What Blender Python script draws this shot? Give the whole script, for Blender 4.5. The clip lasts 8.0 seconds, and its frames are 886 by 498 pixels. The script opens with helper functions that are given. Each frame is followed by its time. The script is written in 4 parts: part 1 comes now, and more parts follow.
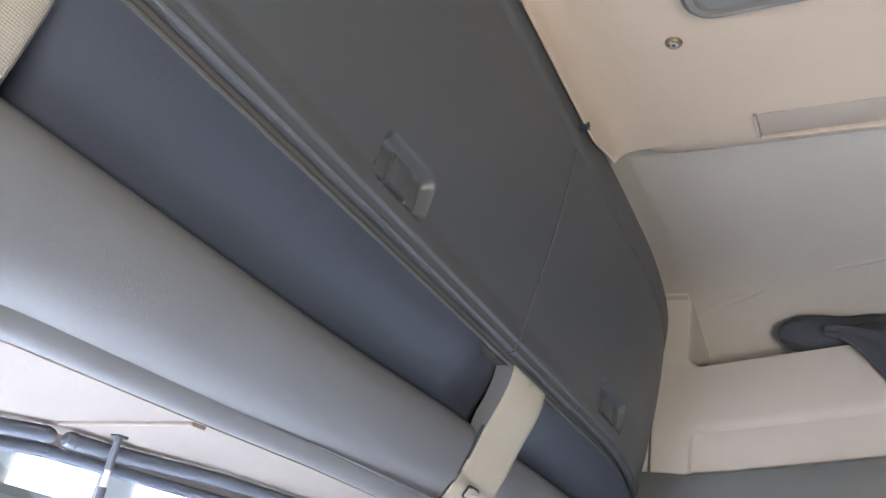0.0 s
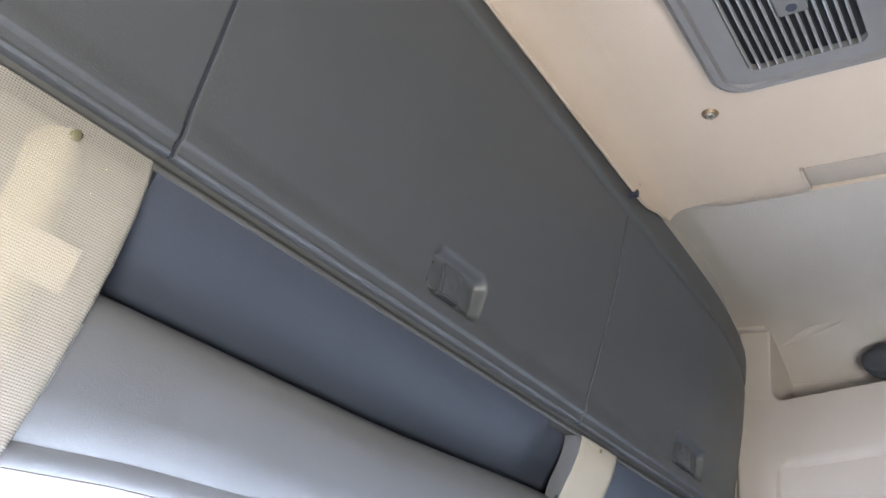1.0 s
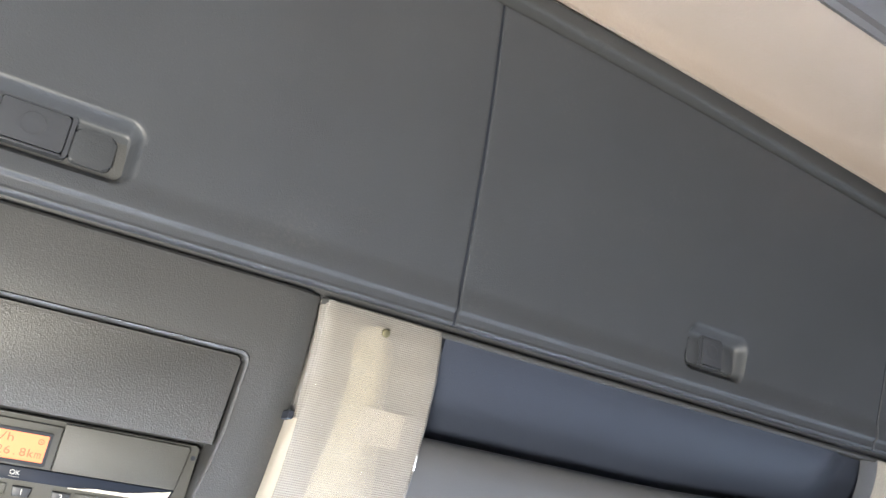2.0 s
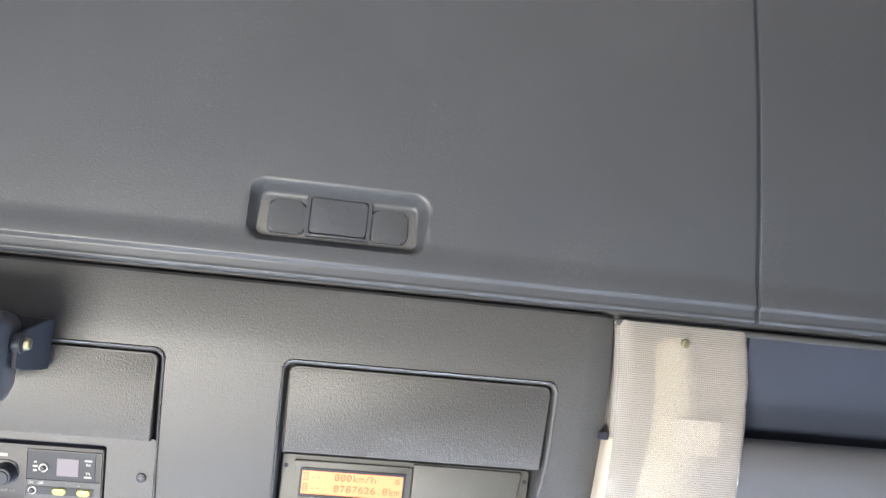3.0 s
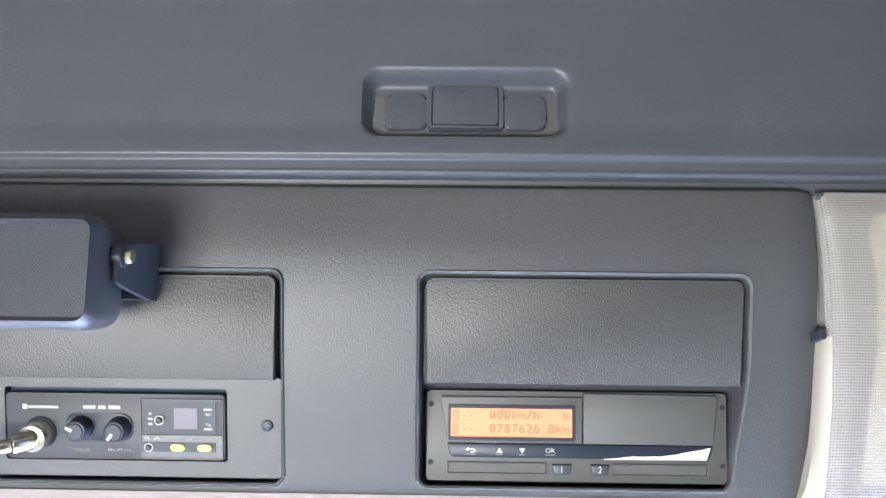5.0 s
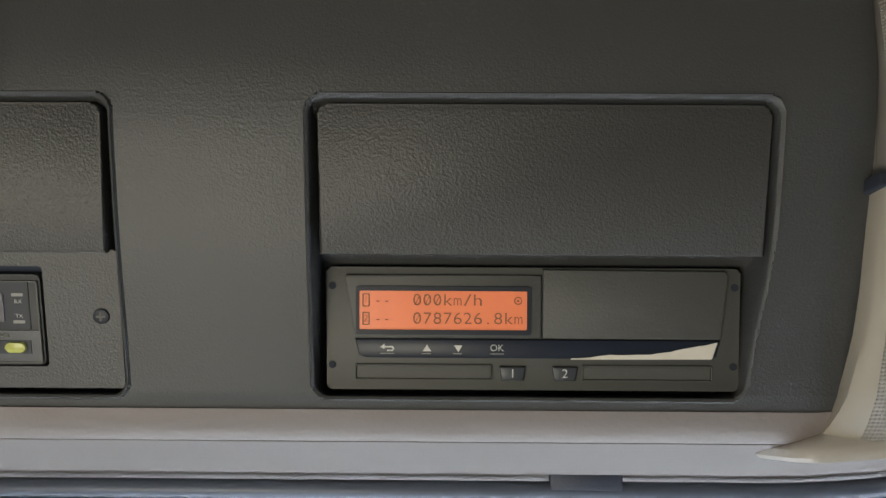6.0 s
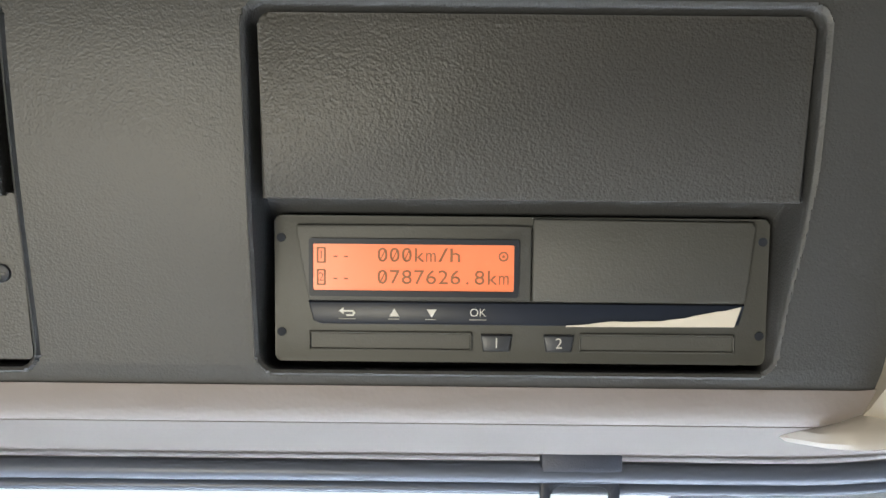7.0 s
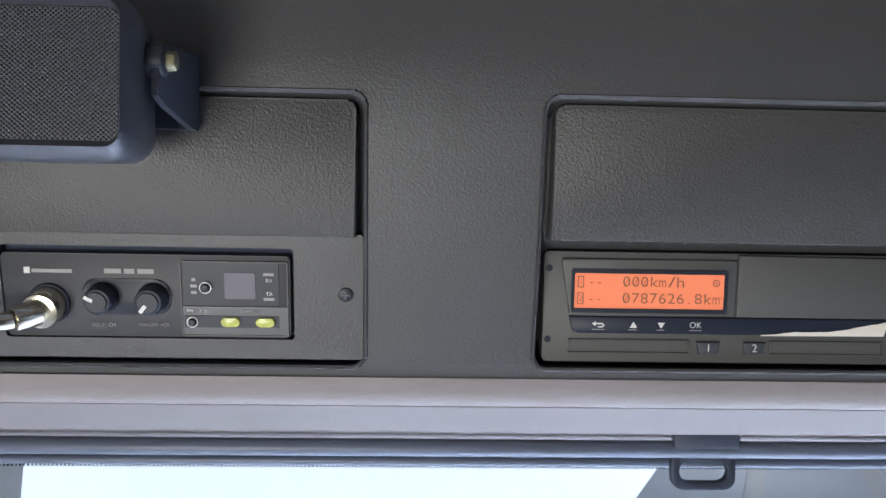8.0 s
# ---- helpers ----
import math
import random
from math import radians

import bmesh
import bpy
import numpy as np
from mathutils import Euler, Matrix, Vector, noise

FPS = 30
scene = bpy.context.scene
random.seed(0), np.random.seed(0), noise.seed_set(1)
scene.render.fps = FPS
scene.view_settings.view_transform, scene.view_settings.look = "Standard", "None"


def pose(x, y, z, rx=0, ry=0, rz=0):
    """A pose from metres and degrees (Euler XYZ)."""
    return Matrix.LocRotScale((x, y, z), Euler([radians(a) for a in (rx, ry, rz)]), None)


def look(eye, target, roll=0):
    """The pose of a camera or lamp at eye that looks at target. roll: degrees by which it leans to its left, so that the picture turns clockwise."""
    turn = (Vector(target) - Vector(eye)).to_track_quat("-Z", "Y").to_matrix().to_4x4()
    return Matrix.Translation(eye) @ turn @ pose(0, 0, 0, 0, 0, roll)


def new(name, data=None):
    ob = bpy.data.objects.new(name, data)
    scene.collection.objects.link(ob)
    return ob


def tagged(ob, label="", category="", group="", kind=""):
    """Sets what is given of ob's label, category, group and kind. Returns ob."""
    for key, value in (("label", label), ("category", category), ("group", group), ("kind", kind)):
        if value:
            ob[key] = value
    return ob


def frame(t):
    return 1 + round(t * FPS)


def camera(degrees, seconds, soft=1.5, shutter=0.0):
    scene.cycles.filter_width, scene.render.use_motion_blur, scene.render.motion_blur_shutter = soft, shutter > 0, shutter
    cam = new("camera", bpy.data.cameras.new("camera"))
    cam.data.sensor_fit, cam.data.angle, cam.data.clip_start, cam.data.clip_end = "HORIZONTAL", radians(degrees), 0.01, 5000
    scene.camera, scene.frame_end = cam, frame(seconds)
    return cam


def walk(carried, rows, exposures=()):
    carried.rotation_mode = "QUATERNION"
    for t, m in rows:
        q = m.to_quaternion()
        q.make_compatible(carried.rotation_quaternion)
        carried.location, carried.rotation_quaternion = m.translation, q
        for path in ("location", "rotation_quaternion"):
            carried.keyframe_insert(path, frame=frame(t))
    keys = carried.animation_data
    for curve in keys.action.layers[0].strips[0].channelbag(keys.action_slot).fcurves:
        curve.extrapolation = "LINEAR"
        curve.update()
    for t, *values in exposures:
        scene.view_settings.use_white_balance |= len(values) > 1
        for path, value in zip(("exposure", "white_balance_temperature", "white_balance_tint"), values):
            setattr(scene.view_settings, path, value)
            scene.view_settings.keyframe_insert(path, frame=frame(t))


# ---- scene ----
cam = camera(58.1, 8.0)
PATH = [
    (0, (-0.426, -0.411, 1.362), (1.066, 0.578, 2.254), 12.5),
    (0.5, (-0.446, -0.442, 1.383), (1.038, 0.553, 2.282), 12.1),
    (1, (-0.487, -0.475, 1.411), (0.874, 0.695, 2.292), 10.8),
    (1.2, (-0.516, -0.497, 1.424), (0.766, 0.775, 2.284), 10.6),
    (2.3, (-0.593, -0.627, 1.533), (0.113, 1.161, 2.082), 8.3),
    (2.5, (-0.599, -0.636, 1.55), (-0.017, 1.217, 2.029), 7.6),
    (3, (-0.592, -0.633, 1.549), (-0.353, 1.3, 2.001), 4.5),
    (3.5, (-0.599, -0.626, 1.542), (-0.598, 1.294, 2.102), 1.7),
    (4, (-0.595, -0.633, 1.541), (-0.64, 1.26, 2.185), 1.4),
    (4.5, (-0.598, -0.593, 1.484), (-0.655, 1.28, 2.184), 1.3),
    (5, (-0.605, -0.515, 1.459), (-0.637, 1.392, 2.063), 0.9),
    (5.2, (-0.619, -0.495, 1.46), (-0.624, 1.421, 2.034), 0.4),
    (6.3, (-0.547, -0.318, 1.459), (-0.566, 1.648, 1.828), 0.5),
    (6.5, (-0.543, -0.303, 1.465), (-0.562, 1.666, 1.819), 0.6),
    (7, (-0.557, -0.303, 1.464), (-0.563, 1.67, 1.795), 0.6),
    (7.5, (-0.602, -0.359, 1.458), (-0.589, 1.615, 1.78), 0.8),
    (8, (-0.688, -0.4, 1.465), (-0.614, 1.574, 1.773), 0.6),
]
EXPOSURES = [(0.0, 0.18, 5980, 15), (1.0, 0.36, 5830, 14), (2.5, 0.36, 5750, 15), (3.0, 0.45, 5650, 16), (3.5, 0.45, 5550, 16), (4.0, 0.68, 5550, 16), (4.6, 0.66, 5350, 16), (5.0, 0.15, 5250, 16), (5.2, -0.20, 5250, 16), (6.3, -2.02, 6250, 9), (6.5, -1.93, 6150, 9), (7.0, -1.10, 6050, 11), (8.0, -1.25, 5400, 17)]
walk(cam, [(t, look(eye, target, roll)) for t, eye, target, roll in PATH], EXPOSURES)

# ---------------------------------------------------------------- light
world = bpy.data.worlds.new("daylight")
scene.world = world
world.use_nodes = True
wn = world.node_tree
sky = wn.nodes.new("ShaderNodeTexSky")
sky.sky_type, sky.sun_disc = "NISHITA", False
sky.sun_elevation, sky.sun_rotation = radians(35), radians(200)
wn.nodes["Background"].inputs[1].default_value = 0.10
wn.links.new(sky.outputs[0], wn.nodes["Background"].inputs[0])


def lamp_area(name, m, sx, sy, watts, colour):
    d = bpy.data.lights.new(name, "AREA")
    d.shape, d.size, d.size_y, d.energy, d.color = "RECTANGLE", sx, sy, watts, colour
    ob = new(name, d)
    ob.matrix_world = m
    return ob


lamp_area("daylight_windscreen", look((-0.42, 0.34, 1.16), (-0.42, -0.12, 0.55)), 1.1, 0.32, 80, (0.86, 0.925, 1.0))
lamp_area("daylight_side_window_left", look((-1.06, -1.08, 0.95), (-0.55, 0.0, 1.5)), 0.50, 0.40, 32, (1.0, 0.895, 0.67))
lamp_area("daylight_side_window_right", look((1.06, -0.72, 0.92), (0, -0.3, 1.4)), 1.1, 0.32, 2.6, (0.66, 0.82, 1.0))
sun_data = bpy.data.lights.new("sun", "SUN")
sun_data.energy, sun_data.angle, sun_data.color = 2.4, radians(12), (1.0, 0.96, 0.9)
new("sun", sun_data).matrix_world = look((0, 0, 10), (1.5, -4, 4))


# ---------------------------------------------------------------- materials
def material(name, colour, rough=0.5, metal=0.0, grain=0.0, grain_size=0.002, mottle=0.08, mottle_size=0.12, spec=0.5, wear=0.0):
    """A surface with fine relief of grain_size metres and a slow change of tone over mottle_size metres."""
    m = bpy.data.materials.new(name)
    m.use_nodes = True
    nt = m.node_tree
    b = nt.nodes["Principled BSDF"]
    b.inputs["Roughness"].default_value, b.inputs["Metallic"].default_value = rough, metal
    b.inputs["Specular IOR Level"].default_value = spec
    co = nt.nodes.new("ShaderNodeTexCoord")
    slow = nt.nodes.new("ShaderNodeTexNoise")
    slow.inputs["Scale"].default_value, slow.inputs["Detail"].default_value = 1 / mottle_size, 5
    nt.links.new(co.outputs["Object"], slow.inputs["Vector"])
    mix = nt.nodes.new("ShaderNodeMix")
    mix.data_type = "RGBA"
    mix.inputs[6].default_value = (*[c * (1 - mottle) for c in colour], 1)
    mix.inputs[7].default_value = (*[min(1, c * (1 + mottle)) for c in colour], 1)
    nt.links.new(slow.outputs["Fac"], mix.inputs[0])
    tone = mix.outputs[2]
    if wear:
        patch, speck = nt.nodes.new("ShaderNodeTexNoise"), nt.nodes.new("ShaderNodeTexNoise")
        patch.inputs["Scale"].default_value, patch.inputs["Detail"].default_value = 9, 3
        speck.inputs["Scale"].default_value, speck.inputs["Detail"].default_value = 420, 4
        both, cut = nt.nodes.new("ShaderNodeMath"), nt.nodes.new("ShaderNodeMapRange")
        both.operation = "MULTIPLY"
        cut.inputs["From Min"].default_value, cut.inputs["From Max"].default_value, cut.inputs["To Max"].default_value = 0.34, 0.46, wear
        for q in (patch, speck):
            nt.links.new(co.outputs["Object"], q.inputs["Vector"])
        nt.links.new(patch.outputs["Fac"], both.inputs[0])
        nt.links.new(speck.outputs["Fac"], both.inputs[1])
        nt.links.new(both.outputs[0], cut.inputs["Value"])
        scuff = nt.nodes.new("ShaderNodeMix")
        scuff.data_type = "RGBA"
        scuff.inputs[7].default_value = (0.42, 0.41, 0.39, 1)
        nt.links.new(cut.outputs[0], scuff.inputs[0])
        nt.links.new(mix.outputs[2], scuff.inputs[6])
        tone = scuff.outputs[2]
    nt.links.new(tone, b.inputs["Base Color"])
    spread = nt.nodes.new("ShaderNodeMapRange")
    spread.inputs["To Min"].default_value, spread.inputs["To Max"].default_value = max(0, rough - 0.06), min(1, rough + 0.06)
    nt.links.new(slow.outputs["Fac"], spread.inputs["Value"])
    nt.links.new(spread.outputs[0], b.inputs["Roughness"])
    if grain:
        cells = nt.nodes.new("ShaderNodeTexVoronoi")
        cells.inputs["Scale"].default_value, cells.feature = 1 / grain_size, "SMOOTH_F1"
        fine = nt.nodes.new("ShaderNodeTexNoise")
        fine.inputs["Scale"].default_value, fine.inputs["Detail"].default_value = 0.6 / grain_size, 3
        add = nt.nodes.new("ShaderNodeMath")
        nt.links.new(co.outputs["Object"], cells.inputs["Vector"])
        nt.links.new(co.outputs["Object"], fine.inputs["Vector"])
        nt.links.new(cells.outputs["Distance"], add.inputs[0])
        nt.links.new(fine.outputs["Fac"], add.inputs[1])
        bump = nt.nodes.new("ShaderNodeBump")
        bump.inputs["Strength"].default_value, bump.inputs["Distance"].default_value = grain, grain_size * 0.35
        nt.links.new(add.outputs[0], bump.inputs["Height"])
        nt.links.new(bump.outputs[0], b.inputs["Normal"])
    return m


def glowing(name, colour, strength):
    m = bpy.data.materials.new(name)
    m.use_nodes = True
    b = m.node_tree.nodes["Principled BSDF"]
    b.inputs["Base Color"].default_value = (*colour, 1)
    b.inputs["Emission Color"].default_value = (*colour, 1)
    b.inputs["Emission Strength"].default_value = strength
    b.inputs["Roughness"].default_value = 0.25
    return m


PLASTIC = material("grained_charcoal_plastic", (0.062, 0.064, 0.066), 0.47, grain=0.50, grain_size=0.00085, wear=0.03)
DOOR = material("fine_charcoal_plastic", (0.058, 0.064, 0.0745), 0.43, grain=0.34, grain_size=0.0009, wear=0.03)
COVER = material("leather_grain_plastic", (0.062, 0.062, 0.060), 0.46, grain=0.80, grain_size=0.00085)
BUTTON = material("smooth_grey_button", (0.06, 0.066, 0.08), 0.38, grain=0.15, grain_size=0.0008)
GREYFACE = material("instrument_grey", (0.088, 0.090, 0.085), 0.54, grain=0.2, grain_size=0.0008)
# Black lifted towards navy: a veil of haze is put into the colour.
BLACK = material("black_plastic", (0.025, 0.030, 0.042), 0.42, mottle=0.15, mottle_size=0.03, spec=0.3)
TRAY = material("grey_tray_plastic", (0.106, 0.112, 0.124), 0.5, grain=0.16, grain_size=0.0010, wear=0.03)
# Darker, bluer tray plastic: the shade of the hollow is put into its colour.
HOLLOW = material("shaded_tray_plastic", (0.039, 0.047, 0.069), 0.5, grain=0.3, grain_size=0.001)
# Gap colour, likewise lifted to navy for haze over the shade.
DEEP = material("dark_gap", (0.018, 0.023, 0.036), 0.8)
GLOSS = material("gloss_dark_strip", (0.022, 0.028, 0.045), 0.35, mottle_size=0.03, spec=0.25)
ROOF = material("cream_roof_panel", (0.36, 0.297, 0.238), 0.55, grain=0.15, grain_size=0.003, mottle=0.05)
LINER = material("beige_headliner_fabric", (0.35, 0.325, 0.30), 0.9, grain=0.6, grain_size=0.0022, mottle=0.07)
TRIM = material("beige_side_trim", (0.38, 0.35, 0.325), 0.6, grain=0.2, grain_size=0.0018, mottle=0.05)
# Beige trim with a lowered base: strong light from below is offset in colour.
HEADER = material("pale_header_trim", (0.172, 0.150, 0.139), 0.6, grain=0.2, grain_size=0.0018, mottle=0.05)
STEEL = material("bright_screw_steel", (0.6, 0.57, 0.5), 0.28, metal=1.0, mottle_size=0.004)
# Dull steel tinted yellowish: a warm reflection is put into the colour.
OLDSTEEL = material("dull_bolt_steel", (0.22, 0.21, 0.13), 0.5, metal=0.7, mottle_size=0.004)
BRASS = material("nickel_plug", (0.66, 0.62, 0.50), 0.24, metal=1.0, mottle_size=0.006)
# Backing of the radio's gap: hazy shade painted as a navy base.
NAVYGAP = material("navy_gap", (0.030, 0.040, 0.070), 0.8)
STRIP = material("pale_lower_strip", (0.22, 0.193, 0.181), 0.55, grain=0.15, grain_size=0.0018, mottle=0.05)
MESHGREY = material("grey_blue_mesh", (0.078, 0.084, 0.100), 0.45)
HOUSING = material("charcoal_speaker_housing", (0.040, 0.043, 0.054), 0.36, grain=0.15, grain_size=0.001)
LEAD = material("pale_grey_lead", (0.50, 0.49, 0.47), 0.5)
BLIND = material("slate_blind_tube", (0.080, 0.094, 0.125), 0.4, mottle=0.1, mottle_size=0.05)
CLOTH = material("dark_jacket_cloth", (0.03, 0.032, 0.04), 0.95, grain=0.6, grain_size=0.0015, mottle=0.2, mottle_size=0.04)
PAPER = material("torn_white_paper", (0.8, 0.76, 0.68), 0.8, mottle=0.04, mottle_size=0.01)
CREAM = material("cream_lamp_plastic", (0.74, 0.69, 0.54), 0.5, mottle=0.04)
# Cream lamp plastic darkened for the flange, with its shade in the colour.
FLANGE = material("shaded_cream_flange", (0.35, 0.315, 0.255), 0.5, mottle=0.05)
RADIOFACE = material("matt_radio_face", (0.050, 0.052, 0.058), 0.55, grain=0.2, grain_size=0.0008)
FOOT = material("pale_foot_plastic", (0.50, 0.47, 0.43), 0.45, mottle=0.04)
LAMPBACK = material("grey_lamp_backing", (0.30, 0.285, 0.27), 0.5, mottle=0.06)
WHITEINK = material("white_print", (0.75, 0.75, 0.73), 0.6)
DARKINK = material("brown_segment", (0.36, 0.16, 0.07), 0.6)
GREYINK = material("grey_print", (0.35, 0.35, 0.34), 0.6)
SCREEN = glowing("orange_backlit_screen", (1.0, 0.285, 0.13), 0.37)
GREENLENS = glowing("yellow_green_lens", (0.50, 0.52, 0.13), 0.16)
BLUELCD = material("grey_blue_lcd", (0.17, 0.16, 0.185), 0.45, mottle_size=0.02, spec=0.2)
FLOOR = material("grey_carpet_floor", (0.12, 0.118, 0.115), 0.9, grain=0.4, grain_size=0.004)
CONCRETE = material("concrete_yard", (0.42, 0.41, 0.40), 0.85, grain=0.3, grain_size=0.02, mottle=0.15, mottle_size=1.5)
CLADDING = material("grey_hall_cladding", (0.74, 0.74, 0.73), 0.6, mottle=0.1, mottle_size=2.0)
BEAM = material("grey_steel_beam", (0.42, 0.42, 0.42), 0.5, mottle=0.1, mottle_size=0.5)


def lens_material():
    m = bpy.data.materials.new("ribbed_clear_lens")
    m.use_nodes = True
    nt = m.node_tree
    out = nt.nodes["Material Output"]
    nt.nodes.remove(nt.nodes["Principled BSDF"])
    co = nt.nodes.new("ShaderNodeTexCoord")
    bands = []
    for axis in ("Z", "X"):
        w = nt.nodes.new("ShaderNodeTexWave")
        w.bands_direction, w.wave_type = axis, "BANDS"
        w.inputs["Scale"].default_value = 190
        nt.links.new(co.outputs["Object"], w.inputs["Vector"])
        bands.append(w)
    add = nt.nodes.new("ShaderNodeMath")
    weak = nt.nodes.new("ShaderNodeMath")
    weak.operation = "MULTIPLY"
    weak.inputs[1].default_value = 0.45
    nt.links.new(bands[0].outputs["Fac"], add.inputs[0])
    nt.links.new(bands[1].outputs["Fac"], weak.inputs[0])
    nt.links.new(weak.outputs[0], add.inputs[1])
    bump = nt.nodes.new("ShaderNodeBump")
    bump.inputs["Strength"].default_value, bump.inputs["Distance"].default_value = 0.5, 0.0008
    nt.links.new(add.outputs[0], bump.inputs["Height"])
    clear = nt.nodes.new("ShaderNodeBsdfTransparent")
    clear.inputs[0].default_value = (0.96, 0.94, 0.88, 1)
    milk = nt.nodes.new("ShaderNodeBsdfDiffuse")
    milk.inputs[0].default_value = (0.45, 0.43, 0.40, 1)
    gloss = nt.nodes.new("ShaderNodeBsdfGlossy")
    gloss.inputs["Roughness"].default_value = 0.25
    nt.links.new(bump.outputs[0], milk.inputs["Normal"])
    nt.links.new(bump.outputs[0], gloss.inputs["Normal"])
    a, b = nt.nodes.new("ShaderNodeMixShader"), nt.nodes.new("ShaderNodeMixShader")
    rib = nt.nodes.new("ShaderNodeMapRange")
    rib.inputs["From Max"].default_value = 1.45
    rib.inputs["To Min"].default_value, rib.inputs["To Max"].default_value = 0.40, 0.70
    nt.links.new(add.outputs[0], rib.inputs["Value"])
    nt.links.new(rib.outputs[0], a.inputs[0])
    nt.links.new(clear.outputs[0], a.inputs[1])
    nt.links.new(milk.outputs[0], a.inputs[2])
    b.inputs[0].default_value = 0.07
    nt.links.new(a.outputs[0], b.inputs[1])
    nt.links.new(gloss.outputs[0], b.inputs[2])
    nt.links.new(b.outputs[0], out.inputs[0])
    return m


def glass_material():
    m = bpy.data.materials.new("window_glass")
    m.use_nodes = True
    nt = m.node_tree
    nt.nodes.remove(nt.nodes["Principled BSDF"])
    clear, gloss, mix = nt.nodes.new("ShaderNodeBsdfTransparent"), nt.nodes.new("ShaderNodeBsdfGlossy"), nt.nodes.new("ShaderNodeMixShader")
    clear.inputs[0].default_value = (0.93, 0.96, 0.95, 1)
    gloss.inputs["Roughness"].default_value = 0.02
    mix.inputs[0].default_value = 0.06
    nt.links.new(clear.outputs[0], mix.inputs[1])
    nt.links.new(gloss.outputs[0], mix.inputs[2])
    nt.links.new(mix.outputs[0], nt.nodes["Material Output"].inputs[0])
    return m


LENS, GLASS = lens_material(), glass_material()


# ---------------------------------------------------------------- builders
def part(name, bm, mat, parent=None, label="", smooth=False, m=None):
    """Links a bmesh as one mesh object under a thing or a part."""
    bmesh.ops.recalc_face_normals(bm, faces=bm.faces[:])
    me = bpy.data.meshes.new(name)
    bm.to_mesh(me)
    bm.free()
    me.materials.append(mat)
    if smooth:
        for p in me.polygons:
            p.use_smooth = True
        me.set_sharp_from_angle(angle=radians(38))
    ob = new(name, me)
    ob.parent = parent
    if m is not None:
        ob.matrix_basis = m
    if label:
        ob["label"] = label
    return ob


def thing(name, m, label, category, group="", kind=""):
    ob = new(name)
    ob.empty_display_size = 0.02
    ob.matrix_basis = m
    return tagged(ob, label, category, group, kind)


def box(x0, x1, y0, y1, z0, z1, bevel=0.0, seg=2, bm=None):
    """A box, its edges rounded."""
    own = bmesh.new()
    r = bmesh.ops.create_cube(own, size=1)
    bmesh.ops.transform(own, verts=r["verts"], matrix=Matrix.Translation(((x0 + x1) / 2, (y0 + y1) / 2, (z0 + z1) / 2)) @ Matrix.Diagonal((x1 - x0, y1 - y0, z1 - z0, 1)))
    if bevel:
        bmesh.ops.bevel(own, geom=own.edges[:], offset=bevel, segments=seg, affect="EDGES", profile=0.5)
    return own if bm is None else merge(bm, own)


def merge(bm, other):
    me = bpy.data.meshes.new("joined")
    other.to_mesh(me)
    other.free()
    bm.from_mesh(me)
    bpy.data.meshes.remove(me)
    return bm


def slab(outline, y0, y1, bevel=0.0, seg=2):
    """A plate with the given outline of (x, z), from y0 (front) to y1 (back)."""
    bm = bmesh.new()
    front = [bm.verts.new((x, y0, z)) for x, z in outline]
    back = [bm.verts.new((x, y1, z)) for x, z in outline]
    bm.faces.new(front)
    bm.faces.new(back[::-1])
    n = len(outline)
    for i in range(n):
        bm.faces.new((front[i], back[i], back[(i + 1) % n], front[(i + 1) % n]))
    if bevel:
        edges = [e for e in bm.edges if all(abs(v.co.y - y0) < 1e-6 for v in e.verts)]
        bmesh.ops.bevel(bm, geom=edges, offset=bevel, segments=seg, affect="EDGES", profile=0.5)
    return bm


def rounded(x0, x1, z0, z1, r, n=5):
    """The outline of a rectangle with round corners."""
    pts = []
    for cx, cz, a in ((x1 - r, z1 - r, 0), (x0 + r, z1 - r, 90), (x0 + r, z0 + r, 180), (x1 - r, z0 + r, 270)):
        for i in range(n + 1):
            t = radians(a + 90 * i / n)
            pts.append((cx + r * math.cos(t), cz + r * math.sin(t)))
    return pts


def ring(outer, inner, y0, y1, bevel=0.0):
    """A frame between two outlines with as many points each."""
    bm = bmesh.new()
    n = len(outer)
    loops = [[bm.verts.new((x, y, z)) for x, z in o] for o, y in ((outer, y0), (inner, y0), (inner, y1), (outer, y1))]
    for k in range(4):
        a, b = loops[k], loops[(k + 1) % 4]
        for i in range(n):
            bm.faces.new((a[i], a[(i + 1) % n], b[(i + 1) % n], b[i]))
    if bevel:
        edges = [e for e in bm.edges if all(abs(v.co.y - y0) < 1e-6 for v in e.verts)]
        bmesh.ops.bevel(bm, geom=edges, offset=bevel, segments=2, affect="EDGES", profile=0.5)
    return bm


def rod(p0, p1, r0, r1=None, n=20, bevel=0.0):
    """A rod or cone between two points."""
    p0, p1 = Vector(p0), Vector(p1)
    bm = bmesh.new()
    bmesh.ops.create_cone(bm, cap_ends=True, segments=n, radius1=r0, radius2=r0 if r1 is None else r1, depth=(p1 - p0).length)
    if bevel:
        bmesh.ops.bevel(bm, geom=[e for e in bm.edges if len(e.link_faces) == 2 and e.calc_face_angle(0) > 1], offset=bevel, segments=2, affect="EDGES", profile=0.5)
    q = (p1 - p0).to_track_quat("Z", "Y").to_matrix().to_4x4()
    bmesh.ops.transform(bm, verts=bm.verts, matrix=Matrix.Translation((p0 + p1) / 2) @ q)
    return bm


